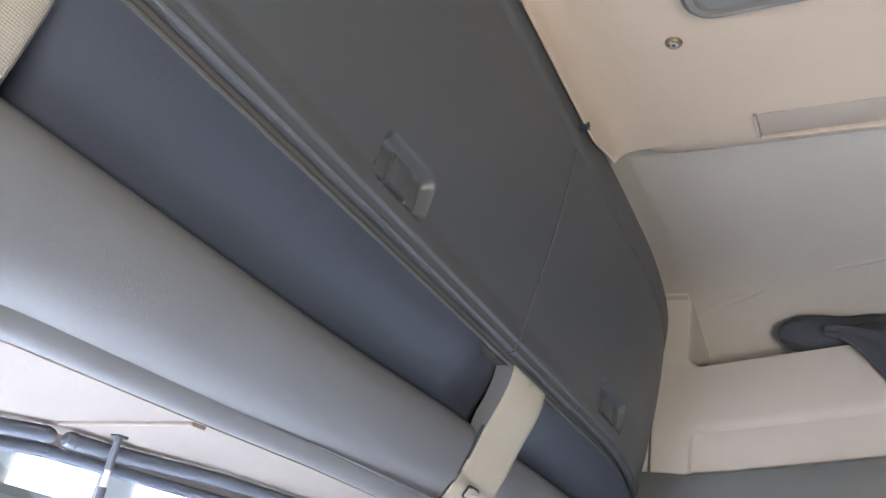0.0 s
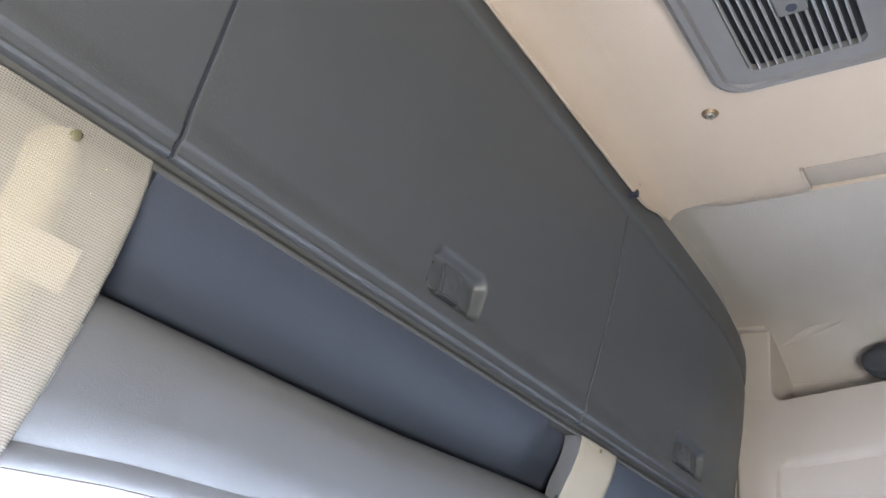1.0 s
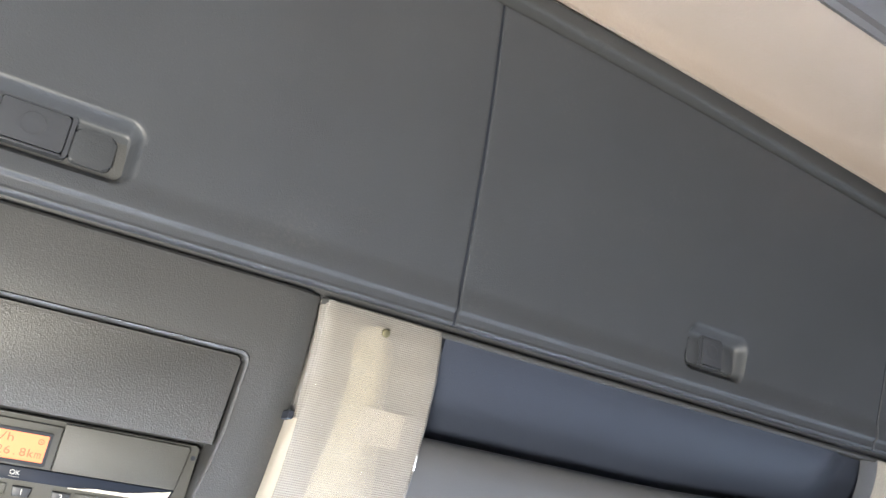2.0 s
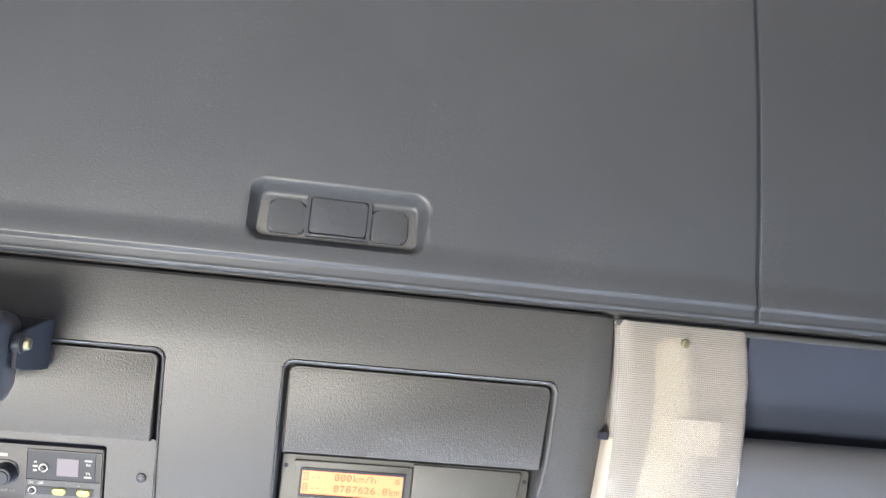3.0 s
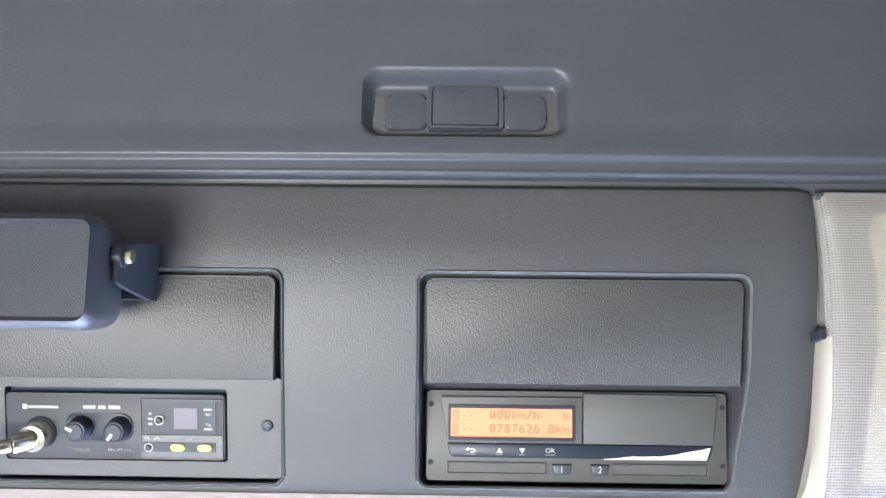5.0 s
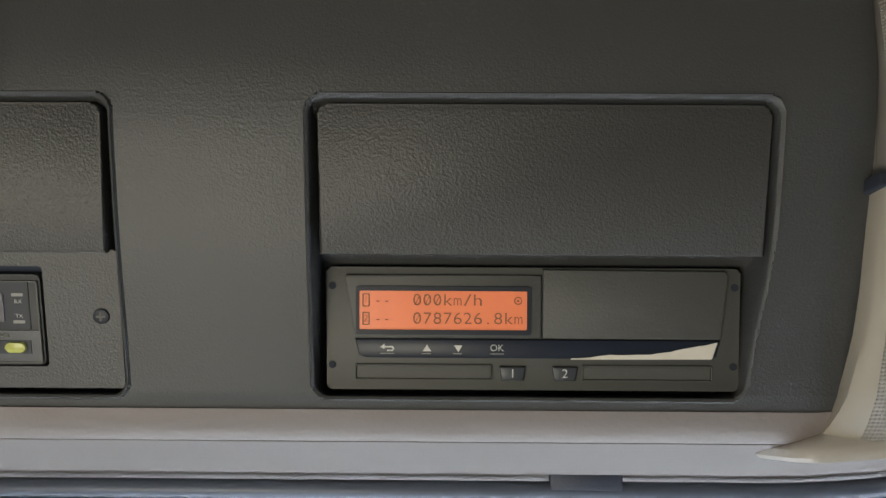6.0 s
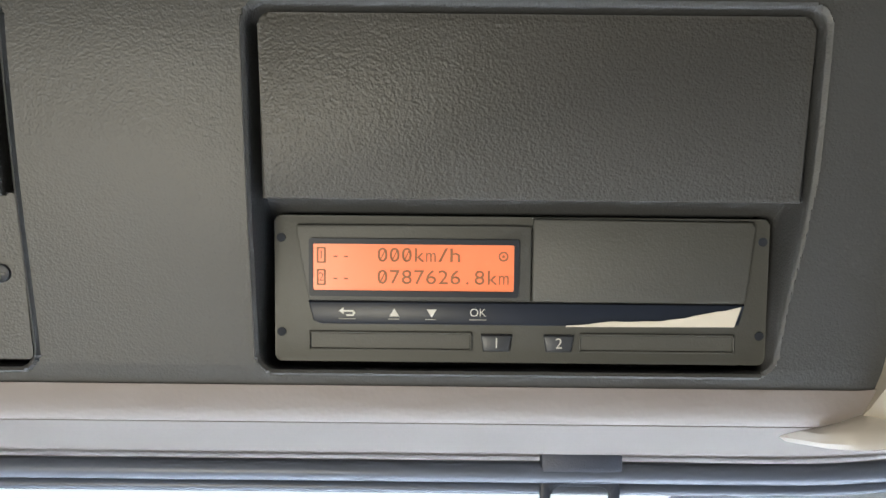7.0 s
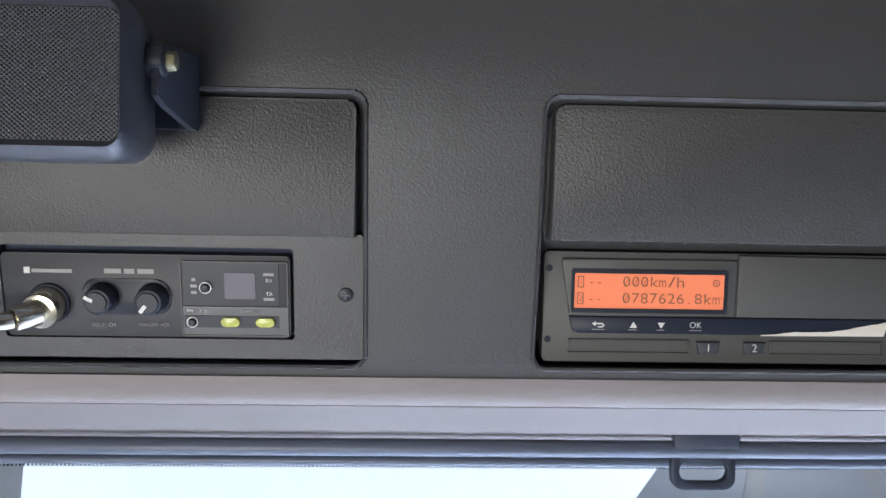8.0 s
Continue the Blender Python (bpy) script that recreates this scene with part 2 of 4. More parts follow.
def tube(points, radii, n=12):
    """A skin round a line of points."""
    bm = bmesh.new()
    pts = [Vector(p) for p in points]
    loops = []
    for i, p in enumerate(pts):
        d = (pts[min(i + 1, len(pts) - 1)] - pts[max(i - 1, 0)]).normalized()
        side = d.cross(Vector((0.01, 0.02, 1))).normalized()
        up = side.cross(d)
        r = radii[i] if isinstance(radii, (list, tuple)) else radii
        loops.append([bm.verts.new(p + r * (math.cos(2 * math.pi * k / n) * side + math.sin(2 * math.pi * k / n) * up)) for k in range(n)])
    for a, b in zip(loops, loops[1:]):
        for k in range(n):
            bm.faces.new((a[k], a[(k + 1) % n], b[(k + 1) % n], b[k]))
    bm.faces.new(loops[0][::-1])
    bm.faces.new(loops[-1])
    return bm


def sheet(us, vs, f, back=None):
    """A grid of points f(u, v); back: a shift that gives it thickness."""
    bm = bmesh.new()
    g = [[bm.verts.new(f(u, v)) for u in us] for v in vs]
    for j in range(len(vs) - 1):
        for i in range(len(us) - 1):
            bm.faces.new((g[j][i], g[j][i + 1], g[j + 1][i + 1], g[j + 1][i]))
    if back is not None:
        rim = [g[0][i] for i in range(len(us))] + [g[j][-1] for j in range(1, len(vs))] + [g[-1][i] for i in range(len(us) - 2, -1, -1)] + [g[j][0] for j in range(len(vs) - 2, 0, -1)]
        n = len(rim)
        far = {v: bm.verts.new(v.co + Vector(back)) for row in g for v in row}
        for i in range(n):
            bm.faces.new((rim[i], rim[(i + 1) % n], far[rim[(i + 1) % n]], far[rim[i]]))
        for j in range(len(vs) - 1):
            for i in range(len(us) - 1):
                bm.faces.new((far[g[j][i]], far[g[j + 1][i]], far[g[j + 1][i + 1]], far[g[j][i + 1]]))
    return bm


def steps(a, b, n):
    return [a + (b - a) * i / n for i in range(n + 1)]


def with_edges(a, b, n, edges, w=0.0012, near=()):
    """Even steps from a to b with close pairs at the edges, where a surface jumps."""
    out = [x for x in steps(a, b, n)] + [x for e in edges for x in (e - w, e - w * 0.3, e + w * 0.3, e + w)] + list(near)
    out = sorted(x for x in out if a <= x <= b)
    keep = [out[0]]
    for x in out[1:]:
        if x - keep[-1] > 1e-5:
            keep.append(x)
    return keep


def smoothstep(a, b, x):
    t = min(1.0, max(0.0, (x - a) / (b - a)))
    return t * t * (3 - 2 * t)


def along(points, x):
    """A smooth line through (x, value) points."""
    if x <= points[0][0]:
        return points[0][1]
    for (a, fa), (b, fb) in zip(points, points[1:]):
        if x <= b:
            return fa + (fb - fa) * (x - a) / (b - a)
    return points[-1][1]


def lettering(text, size, mat, parent, x, y, z, name="lettering", align="CENTER", depth=0.0002, label=""):
    """Flat raised writing that faces -y, turned into a mesh."""
    c = bpy.data.curves.new(name, "FONT")
    c.offset = 0.0 if name == "screen_digit" else -0.010 * size
    c.body, c.size, c.extrude, c.align_x, c.align_y = text, size, depth, align, "CENTER"
    tmp = bpy.data.objects.new("tmp", c)
    scene.collection.objects.link(tmp)
    me = bpy.data.meshes.new_from_object(tmp.evaluated_get(bpy.context.evaluated_depsgraph_get()))
    bpy.data.objects.remove(tmp)
    me.materials.clear()
    me.materials.append(mat)
    me.transform(pose(x, y, z, 90, 0, 0))
    ob = new(name, me)
    ob.parent = parent
    if label:
        ob["label"] = label
    return ob


def plate(x0, x1, z0, z1, y, t=0.0006, r=None):
    return slab(rounded(x0, x1, z0, z1, r), y, y + t) if r else box(x0, x1, y, y + t, z0, z1)


# ---------------------------------------------------------------- shell of the cab
def corner(x):
    """How far the front of the console falls back towards the cab's round corners."""
    return (0.42 if x > 0 else 0.03) * max(0.0, abs(x) - 0.55) ** 2


ROOF_Z, SIDE_X, BACK_Y = 1.985, 0.96, -2.0

# floor and yard
# Floor and rear wall are out of view; their dark grey limits bounced light.
tagged(part("floor", box(-1.15, 1.15, BACK_Y, 0.45, -0.04, 0.0), FLOOR), "grey carpeted cab floor", "floor", kind="structure")
tagged(part("ground", box(-400, 400, -400, 400, -1.6, -1.5), CONCRETE), "grey concrete yard around the truck", "ground", kind="structure")
tagged(part("wall_back", box(-1.15, 1.15, BACK_Y - 0.05, BACK_Y, 0.0, 2.2), FLOOR), "plain grey fabric rear wall of the cab", "wall", kind="structure")


def side_wall(s, name):
    """A cab side with an opening for the door window."""
    bm = bmesh.new()
    x0, x1 = sorted((s * 1.08, s * 1.13))
    for y0, y1, z0, z1 in ((BACK_Y, -1.35, 0, 2.2), (-1.35, -0.2, 0, 0.75), (-1.35, -0.2, 1.5, 2.2), (-0.2, 0.45, 0, 2.2)):
        box(x0, x1, y0, y1, z0, z1, bm=bm)
    return tagged(part(name, bm, TRIM), "beige cab side wall with a window opening", "wall", kind="structure")


side_wall(-1, "wall_left")
side_wall(1, "wall_right")
for k, s in (("window_1", -1), ("window_2", 1)):
    w = thing(k, pose(s * 1.105, -0.775, 1.125), "closed side door window with a dark rubber frame", "window", kind="structure")
    g = part("pane", box(-0.003, 0.003, -0.56, 0.56, -0.36, 0.36), GLASS, w)
    g.visible_shadow = False
    part("window_frame", ring(rounded(-0.575, 0.575, -0.375, 0.375, 0.03), rounded(-0.545, 0.545, -0.345, 0.345, 0.03), -0.014, 0.014), BLACK, w, m=pose(0, 0, 0, 0, 0, 90))
bm = box(-1.13, 1.13, 0.30, 0.45, 0.0, 0.62)
tagged(part("wall_front", bm, TRIM), "front bulkhead under the windscreen", "wall", kind="structure")


# Dashboard is out of view, added to bounce window light onto the console.
def dash_point(x, v):
    y, z = ((0.44, 0.98), (0.20, 1.00), (0.0, 1.01), (-0.27, 1.01), (-0.32, 0.995), (-0.34, 0.95), (-0.33, 0.80), (-0.20, 0.55))[int(v)]
    return Vector((x, y, z))


tagged(part("dashboard", sheet(steps(-1.08, 1.08, 12), list(range(8)), dash_point), material("grey_dashboard", (0.52, 0.52, 0.52), 0.7, grain=0.2, grain_size=0.002), smooth=True),
       "plain grey dashboard, out of view, bouncing light up to the console", "dashboard", kind="structure")


# roof: a fabric headliner, and the cream panel that hangs below it
def liner_z(x):
    return 2.012 + 0.023 * smoothstep(0.4, 0.85, abs(x)) - 4.0 * max(0.0, abs(x) - 0.85) ** 2


us = [-1.12, -1.09, -1.06, -1.03, -1.005] + steps(-0.98, 0.98, 28) + [1.005, 1.03, 1.06, 1.09, 1.12]
tagged(part("ceiling", sheet(us, steps(BACK_Y, 0.06, 13), lambda x, y: Vector((x, y, liner_z(x))), (0, 0, 0.05)), LINER, smooth=True),
       "grey-beige fabric headliner of the cab", "ceiling", kind="structure")
tagged(part("wall_above_console", sheet(us, [1.90, 1.95, 2.0, 2.06], lambda x, z: Vector((x, -0.068 + corner(x) + 0.06 * max(0, z - 1.96), z)), (0, 0.03, 0)), LINER, smooth=True),
       "beige lining above the overhead lockers", "wall", kind="structure")


def roof_panel():
    """A cream moulded panel, lying under the headliner, with rolled edges."""
    top = thing("roof_panel", pose(0, 0, 0), "cream moulded roof panel with rolled edges", "roof panel", kind="structure")
    bm = bmesh.new()
    loops = []
    for inset, z in ((0.0, 2.02), (0.0, 2.002), (0.003, 1.9945), (0.009, 1.988), (0.020, 1.9815), (0.036, 1.977), (0.056, 1.9745), (0.08, 1.974)):
        o = rounded(-0.43 + inset, 0.43 - inset, -1.8 + inset, -0.092 - inset, max(0.025, 0.085 - 0.6 * inset), 8)
        loops.append([bm.verts.new((x, y, z)) for x, y in o])
    n = len(loops[0])
    for a, b in zip(loops, loops[1:]):
        for i in range(n):
            bm.faces.new((a[i], a[(i + 1) % n], b[(i + 1) % n], b[i]))
    bm.faces.new(loops[-1])
    part("panel", bm, ROOF, top, smooth=True)
    return top


roof_panel()
PANEL_Z = 1.974

# ---------------------------------------------------------------- windscreen, its header and blinds
def blind_z(x):
    u = min(1.0, max(0.0, (x + 0.36) / 0.34))
    return 1.410 + 0.0435 * u * u * (2 - u) + 0.050 * min(0.5, max(0.0, x + 0.02))


def front_rise(x):
    """How far the lower edge of the console lifts towards the cab's middle."""
    return along(((-0.40, 0.0), (-0.19, 0.0185), (-0.036, 0.0232), (0.10, 0.0283), (0.4, 0.033), (1.1, 0.033)), x)


def head_z(x):
    """Height of the blinds' tubes along the header."""
    return blind_z(x) + 0.006 * smoothstep(0.0, 0.2, x)


def header_point(x, v):
    """The underside of the header, from the console (v = 0) to the glass (v = 1)."""
    z0 = 1.4478 + front_rise(x)
    if v > 1:
        return Vector((x, 0.2305, blind_z(x) - 0.008))
    return Vector((x, 0.0204 + 0.209 * v, z0 + (head_z(x) + 0.0120 - z0) / 0.786 * v))


us = steps(-1.1, 1.1, 220)
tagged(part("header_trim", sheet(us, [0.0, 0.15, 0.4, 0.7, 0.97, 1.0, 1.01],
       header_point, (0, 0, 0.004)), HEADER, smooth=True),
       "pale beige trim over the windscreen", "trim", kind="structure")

screen = thing("windscreen", pose(0, 0, 0), "large curved windscreen with a dotted black border", "windscreen", kind="structure")


def screen_point(x, v):
    return Vector((x, 0.235 + 0.30 * v - 0.10 * (x / 1.1) ** 2 * v, 1.47 - 0.88 * v + 1.36 * (blind_z(x) - 1.41) * (1 - v)))


pane = part("pane", sheet(steps(-1.08, 1.08, 48), steps(0, 1, 6), screen_point, (0, 0.006, 0)), GLASS, screen, smooth=True)
pane.visible_shadow = False
part("border_band", sheet(steps(-1.08, 1.08, 48), [0.0, 0.04, 0.083], lambda x, v: screen_point(x, v) + Vector((0, -0.003, 0))), BLACK, screen, "black printed border")
bm = bmesh.new()
for i in range(0, 680):
    x = -1.05 + i * 0.0031
    if x > 1.05:
        break
    c = screen_point(x, 0.0893) + Vector((0, -0.0032, 0))
    q = [bm.verts.new(c + Vector((dx * 0.0009, 0, dz * 0.0010))) for dx, dz in ((-1, -1), (1, -1), (1, 1), (-1, 1))]
    bm.faces.new(q)
tagged(part("border_dots", bm, BLACK, screen), "row of black dots", kind="stuff")


def sun_blind(x0, x1, r, name_label):
    """A roller blind under the header: a tube with round ends and a pull bar below it."""
    b = thing("sun_blind", pose(0, 0, 0), name_label, "sun blind", "sun blinds")
    xs = steps(x0 + 0.010, x1 - 0.010, 48)
    line = [(x, 0.183, head_z(x) + 0.0088 - r) for x in xs]
    rad = [r] * len(xs)
    part("roller_tube", tube(line, rad, 16), BLIND, b, smooth=True)
    for e in (0, -1):
        p = Vector(line[e])
        d = Vector((-0.010 if e == 0 else 0.010, 0, 0))
        part("end_cap", rod(p, p + d, r * 1.15, r * 0.9, 18, 0.002), BLIND, b, smooth=True)
    part("pull_bar", tube([(x, 0.196, blind_z(x) - 0.0078 - 0.0014 * smoothstep(-0.3, -0.05, x)) for x in steps(x0 - 0.0048, x1 + 0.0048, 48)], [0.0040 + 0.0016 * smoothstep(-0.3, -0.05, x) for x in steps(x0 - 0.0048, x1 + 0.0048, 48)], 14), BLIND, b, smooth=True)
    return b


blind = sun_blind(-0.99, -0.021, 0.0062, "slate-grey roller blind over the driver's windscreen half")
outer, inner = rounded(-0.0235, 0.0235, -0.032, 0.000, 0.009), rounded(-0.0175, 0.0175, -0.026, -0.011, 0.007)
pull = part("pull_tab", ring(outer, inner, -0.003, 0.003, 0.001), BLACK, blind, "black pull loop", smooth=True, m=pose(-0.476, 0.186, 1.4155, 8))
# The mount shares the tray's shaded colour, so its shade is painted too.
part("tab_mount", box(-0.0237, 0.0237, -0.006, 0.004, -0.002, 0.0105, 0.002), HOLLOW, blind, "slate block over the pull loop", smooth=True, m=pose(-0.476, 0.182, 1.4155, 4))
blind_r = sun_blind(-0.011, 0.99, 0.0064, "slate-grey roller blind over the passenger's windscreen half")
strap = thing("pull_cord", Matrix.Translation(header_point(0.013, 0.62)), "dark pull cord with a pale sleeve beside the blinds", "cord")
part("anchor", box(-0.0055, 0.0055, -0.005, 0.005, -0.0022, 0.003, 0.001), BLACK, strap, smooth=True)
part("cord", rod((0, 0, 0), (0.002, 0.001, -0.028), 0.0028, 0.0036, 14, 0.0008), BLIND, strap, smooth=True)
part("sleeve", rod((0.002, 0.001, -0.028), (0.003, 0.001, -0.041), 0.0024, 0.0024, 12), PAPER, strap, "pale sleeve", smooth=True)
part("weight", rod((0.003, 0.001, -0.041), (0.005, 0.002, -0.072), 0.0036, 0.0030, 14, 0.0008), BLIND, strap, smooth=True)
divider = thing("header_divider", pose(-0.027, 0, 0), "pale divider strip across the header trim", "trim", kind="structure")
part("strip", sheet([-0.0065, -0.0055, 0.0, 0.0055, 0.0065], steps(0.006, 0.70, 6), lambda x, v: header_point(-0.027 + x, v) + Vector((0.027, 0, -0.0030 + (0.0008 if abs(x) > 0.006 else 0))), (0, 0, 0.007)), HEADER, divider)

# the hall outside
hall = thing("hall_roof", pose(0, 30, 5.2), "grey hall roof with steel beams and skylight strips", "hall", kind="structure")
for i in range(14):
    part("roof_sheet", box(-40 + i * 6, -35.6 + i * 6, -26, 40, 0, 0.15), CLADDING, hall)
for i in range(9):
    y = -22 + i * 6
    part("beam", box(-40, 44, y, y + 0.3, -0.7, -0.05), BEAM, hall)
for i in range(6):
    part("purlin", box(-32 + i * 12, -31.8 + i * 12, -26, 40, -0.35, -0.05), BEAM, hall)
DISTANCE = glowing("bright_overcast_distance", (1.0, 1.0, 1.0), 2.2)
tagged(part("backdrop", box(-40, 40, 15, 15.2, -1.5, 5.2), DISTANCE), "bright white daylight beyond the hall", "backdrop", kind="structure")
hall_wall = thing("hall_wall", pose(4.6, 11.5, -1.5, 0, 0, -12), "pale grey hall wall with bright window strips", "wall", kind="structure")
part("wall", box(0, 16, 0.1, 0.4, 0, 6.6), CLADDING, hall_wall)
for i in range(7):
    part("rib", box(0, 16, 0.0, 0.1, 0.5 + 0.8 * i, 0.62 + 0.8 * i), BEAM, hall_wall)
for i in range(8):
    part("window_strip", box(0.4 + 2.0 * i, 1.7 + 2.0 * i, 0.04, 0.1, 3.75, 4.4), DISTANCE, hall_wall, "bright window strip")
    part("window_strip", box(0.4 + 2.0 * i, 1.7 + 2.0 * i, 0.04, 0.1, 2.15, 2.7), DISTANCE, hall_wall, "bright window strip")
annex = thing("annex_roof", pose(1.35, 6.5, 0.55, 5, 0, -25), "low grey annex roof with pale light strips", "annex", kind="structure")
for i in range(5):
    part("roof_sheet", box(0.0 + i * 0.9, 0.75 + i * 0.9, -2, 6, 0.0, 0.06), CLADDING, annex)
    part("light_strip", box(0.75 + i * 0.9, 0.9 + i * 0.9, -2, 6, 0.01, 0.05), PAPER, annex, "pale light strip")
part("wall", box(0.0, 4.4, -1.8, 5.8, -2.6, 0.0), CLADDING, annex)

# ---------------------------------------------------------------- overhead console
DOOR_B, DOOR_T = 1.6505, 1.930


def front(x, z):
    """y of the lockers' front face."""
    return -0.061 - 0.030 * (z - 1.657) / 0.276 + corner(x)


def arch(x):
    """How far the lockers' upper edge falls towards the passenger's side."""
    return 0.030 * smoothstep(-0.30, 0.75, x) - 0.003


console = thing("overhead_console", pose(0, 0, 0), "charcoal plastic overhead console across the cab", "console", kind="structure")


def frame_edge(z):
    """Half width of the console at height z, with a round upper corner."""
    top, r = 1.958, 0.11
    w = 0.995 - 0.045 * smoothstep(1.66, 1.95, z)
    if z > top - r:
        w -= r - math.sqrt(max(0.0, r * r - (z - top + r) ** 2))
    return w


def frame_point(u, z):
    x = u * frame_edge(z)
    return Vector((x, front(x, z) + 0.008 + 0.008 * (1 - smoothstep(1.648, 1.662, z)) - 0.010 * smoothstep(1.935 - arch(x), 1.943 - arch(x), z) - (0.010 if u < 0 else -0.006) * smoothstep(0.968, 0.978, abs(u)), z - 0.018 * smoothstep(0.35, 0.75, x) * smoothstep(1.90, 1.958, z)))


us = sorted(steps(-1, 1, 60) + [-0.99, -0.98, -0.975, -0.972, -0.968, 0.968, 0.972, 0.975, 0.98, 0.99])
zs = [1.643, 1.648, 1.653, 1.658, 1.662, 1.75, 1.85] + steps(1.86, 1.900, 6) + steps(1.903, 1.944, 30) + [1.946, 1.949, 1.952, 1.9545, 1.9565, 1.9577, 1.958]
part("locker_surround", sheet(us, zs, frame_point, (0, 0.03, 0)), PLASTIC, console, smooth=True)


PROFILE = ((1.440, 0.020), (1.452, 0.013), (1.462, 0.0065), (1.470, 0.002), (1.500, -0.011), (1.530, -0.025), (1.590, -0.048), (1.620, -0.053), (1.650, -0.053))


def profile(z):
    """y of the lower panel's face, a smooth curve."""
    return sum(along(PROFILE, z + k) for k in (-0.018, -0.012, -0.006, 0.0, 0.006, 0.012, 0.018)) / 7 if z > 1.49 else along(PROFILE, z)


SLOTS = ((-0.921, -0.7128), (-0.6256, -0.4270))
SLOT_Z = (1.4695, 1.5905)


def in_slot(x, z, grow=0.0):
    """1 inside a radio slot, with round corners, else 0."""
    r = 0.006
    for i, (a, b) in enumerate(SLOTS):
        if i:
            b -= 0.001 + 0.0065 * smoothstep(1.545, 1.469, z)
        dx = max(a - grow + r - x, x - (b + grow - r), 0)
        dz = max(SLOT_Z[0] - grow + r - z, z - (SLOT_Z[1] + grow - r), 0)
        d = math.hypot(dx, dz) - r
        if d < 0.003:
            return 1 - smoothstep(-0.0012, 0.0012, d), d
    return 0.0, 1.0


def left_panel_point(x, z):
    hole, d = in_slot(x, z)
    rim = 0.0022 * math.exp(-((d - 0.0035) / 0.0022) ** 2) if d < 0.02 else 0.0
    roll = 0.004 * smoothstep(-0.390, -0.3845, x)
    top = 0.002 * smoothstep(1.6445, 1.6470, z)
    return Vector((x, profile(z) + 0.35 * corner(x) + (0.026 - 0.014 * smoothstep(1.526, 1.534, z)) * hole - rim + roll + top, z))


ex = [e + k for a, b in SLOTS for e in (a, b) for k in steps(-0.0088, 0.0088, 22)]
ez = [e + k for e in SLOT_Z for k in steps(-0.0088, 0.0088, 22)]
xs = with_edges(-1.02, -0.3845, 60, [e for s in SLOTS for e in s], near=ex + steps(-0.4375, -0.4235, 40))
zs = with_edges(1.462, 1.6470, 46, SLOT_Z, near=ez + [1.6450, 1.6460])
part("instrument_panel", sheet(xs, zs, left_panel_point, (0, 0.05, 0)), PLASTIC, console, "charcoal leather-grain panel with two slots", smooth=True)


def lower_roll(x, v):
    """The pale rounded strip under the panels."""
    a = radians(42 + 48 * v)
    return Vector((x, 0.0052 + 0.0178 * (math.cos(radians(42)) - math.cos(a)), 1.4626 - 0.0432 * (math.sin(a) - math.sin(radians(42))) + front_rise(x)))


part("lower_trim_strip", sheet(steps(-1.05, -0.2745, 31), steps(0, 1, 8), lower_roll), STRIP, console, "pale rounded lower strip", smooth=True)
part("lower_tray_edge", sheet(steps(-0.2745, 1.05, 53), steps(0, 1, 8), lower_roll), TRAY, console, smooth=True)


part("seam_gap", sheet(steps(-1.05, 1.05, 84), [0.0192, 0.0214], lambda x, y: Vector((x, y, 1.4512 + front_rise(x)))), DEEP, console, "dark seam under the console")


def fascia(x0, x1):
    """The open tray beside the driver's lamp: a front rail, and behind it a dark hollow."""
    def rail(x, v):
        y, z = ((0.005, 1.555), (-0.005, 1.5610), (-0.013, 1.5640), (-0.020, 1.5650), (-0.0265, 1.5635), (-0.0315, 1.5600), (-0.0345, 1.5550), (-0.0358, 1.5490), (-0.0348, 1.540), (-0.031, 1.53), (-0.022, 1.50), (-0.008, 1.475), (0.0062, 1.4622))[int(v)]
        z += front_rise(x) * along(((1.4622, 1.0), (1.475, 0.75), (1.50, 0.35), (1.53, 0.0)), z)
        w = smoothstep(-0.05, 0.32, x) * along(((1.4622, 0.0), (1.51, 0.7), (1.545, 1.0)), z)
        back = smoothstep(-0.05, 0.32, x) * along(((1.48, 0.003), (1.50, 0.008), (1.52, 0.012), (1.55, 0.010)), z)
        return Vector((x, y + 0.9 * corner(x) + back, z + 0.014 * w))
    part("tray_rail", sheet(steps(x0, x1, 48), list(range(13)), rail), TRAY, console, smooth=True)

    def hollow(x, v):
        y, z = ((-0.0525, 1.6425), (-0.050, 1.633), (-0.0445, 1.619), (-0.0355, 1.603), (-0.023, 1.588), (-0.011, 1.576), (-0.001, 1.567), (0.004, 1.559), (0.005, 1.552))[int(v)]
        w = along(((1.552, 1.0), (1.576, 0.8), (1.619, 0.2), (1.6425, 0.0)), z) * smoothstep(-0.05, 0.32, x)
        deep = 0.016 * smoothstep(0.21, 0.265, x) * (1 - smoothstep(0.39, 0.43, x)) * along(((1.57, 0.0), (1.59, 1.0), (1.63, 1.25), (1.6425, 1.25)), z)
        return Vector((x, y + 0.9 * corner(x) + 0.010 * w + deep, z + 0.014 * w))
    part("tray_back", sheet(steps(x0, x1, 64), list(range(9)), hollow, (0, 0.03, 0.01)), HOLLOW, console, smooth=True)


part("tray_end", slab([(-0.046, 1.6425), (0.046, 1.6425), (0.046, 1.47), (0.004, 1.466), (-0.026, 1.53)], 0.0, 0.003), PLASTIC, console, m=Matrix(((0, 1, 0, -0.2757), (1, 0, 0, 0), (0, 0, 1, 0), (0, 0, 0, 1))))
fascia(-0.2745, 1.02)


def bead(x, v):
    a = radians(-100 + 200 * v)
    return Vector((x, -0.0515 + corner(x) - 0.0024 * math.cos(a), 1.6428 + 0.0026 * math.sin(a)))


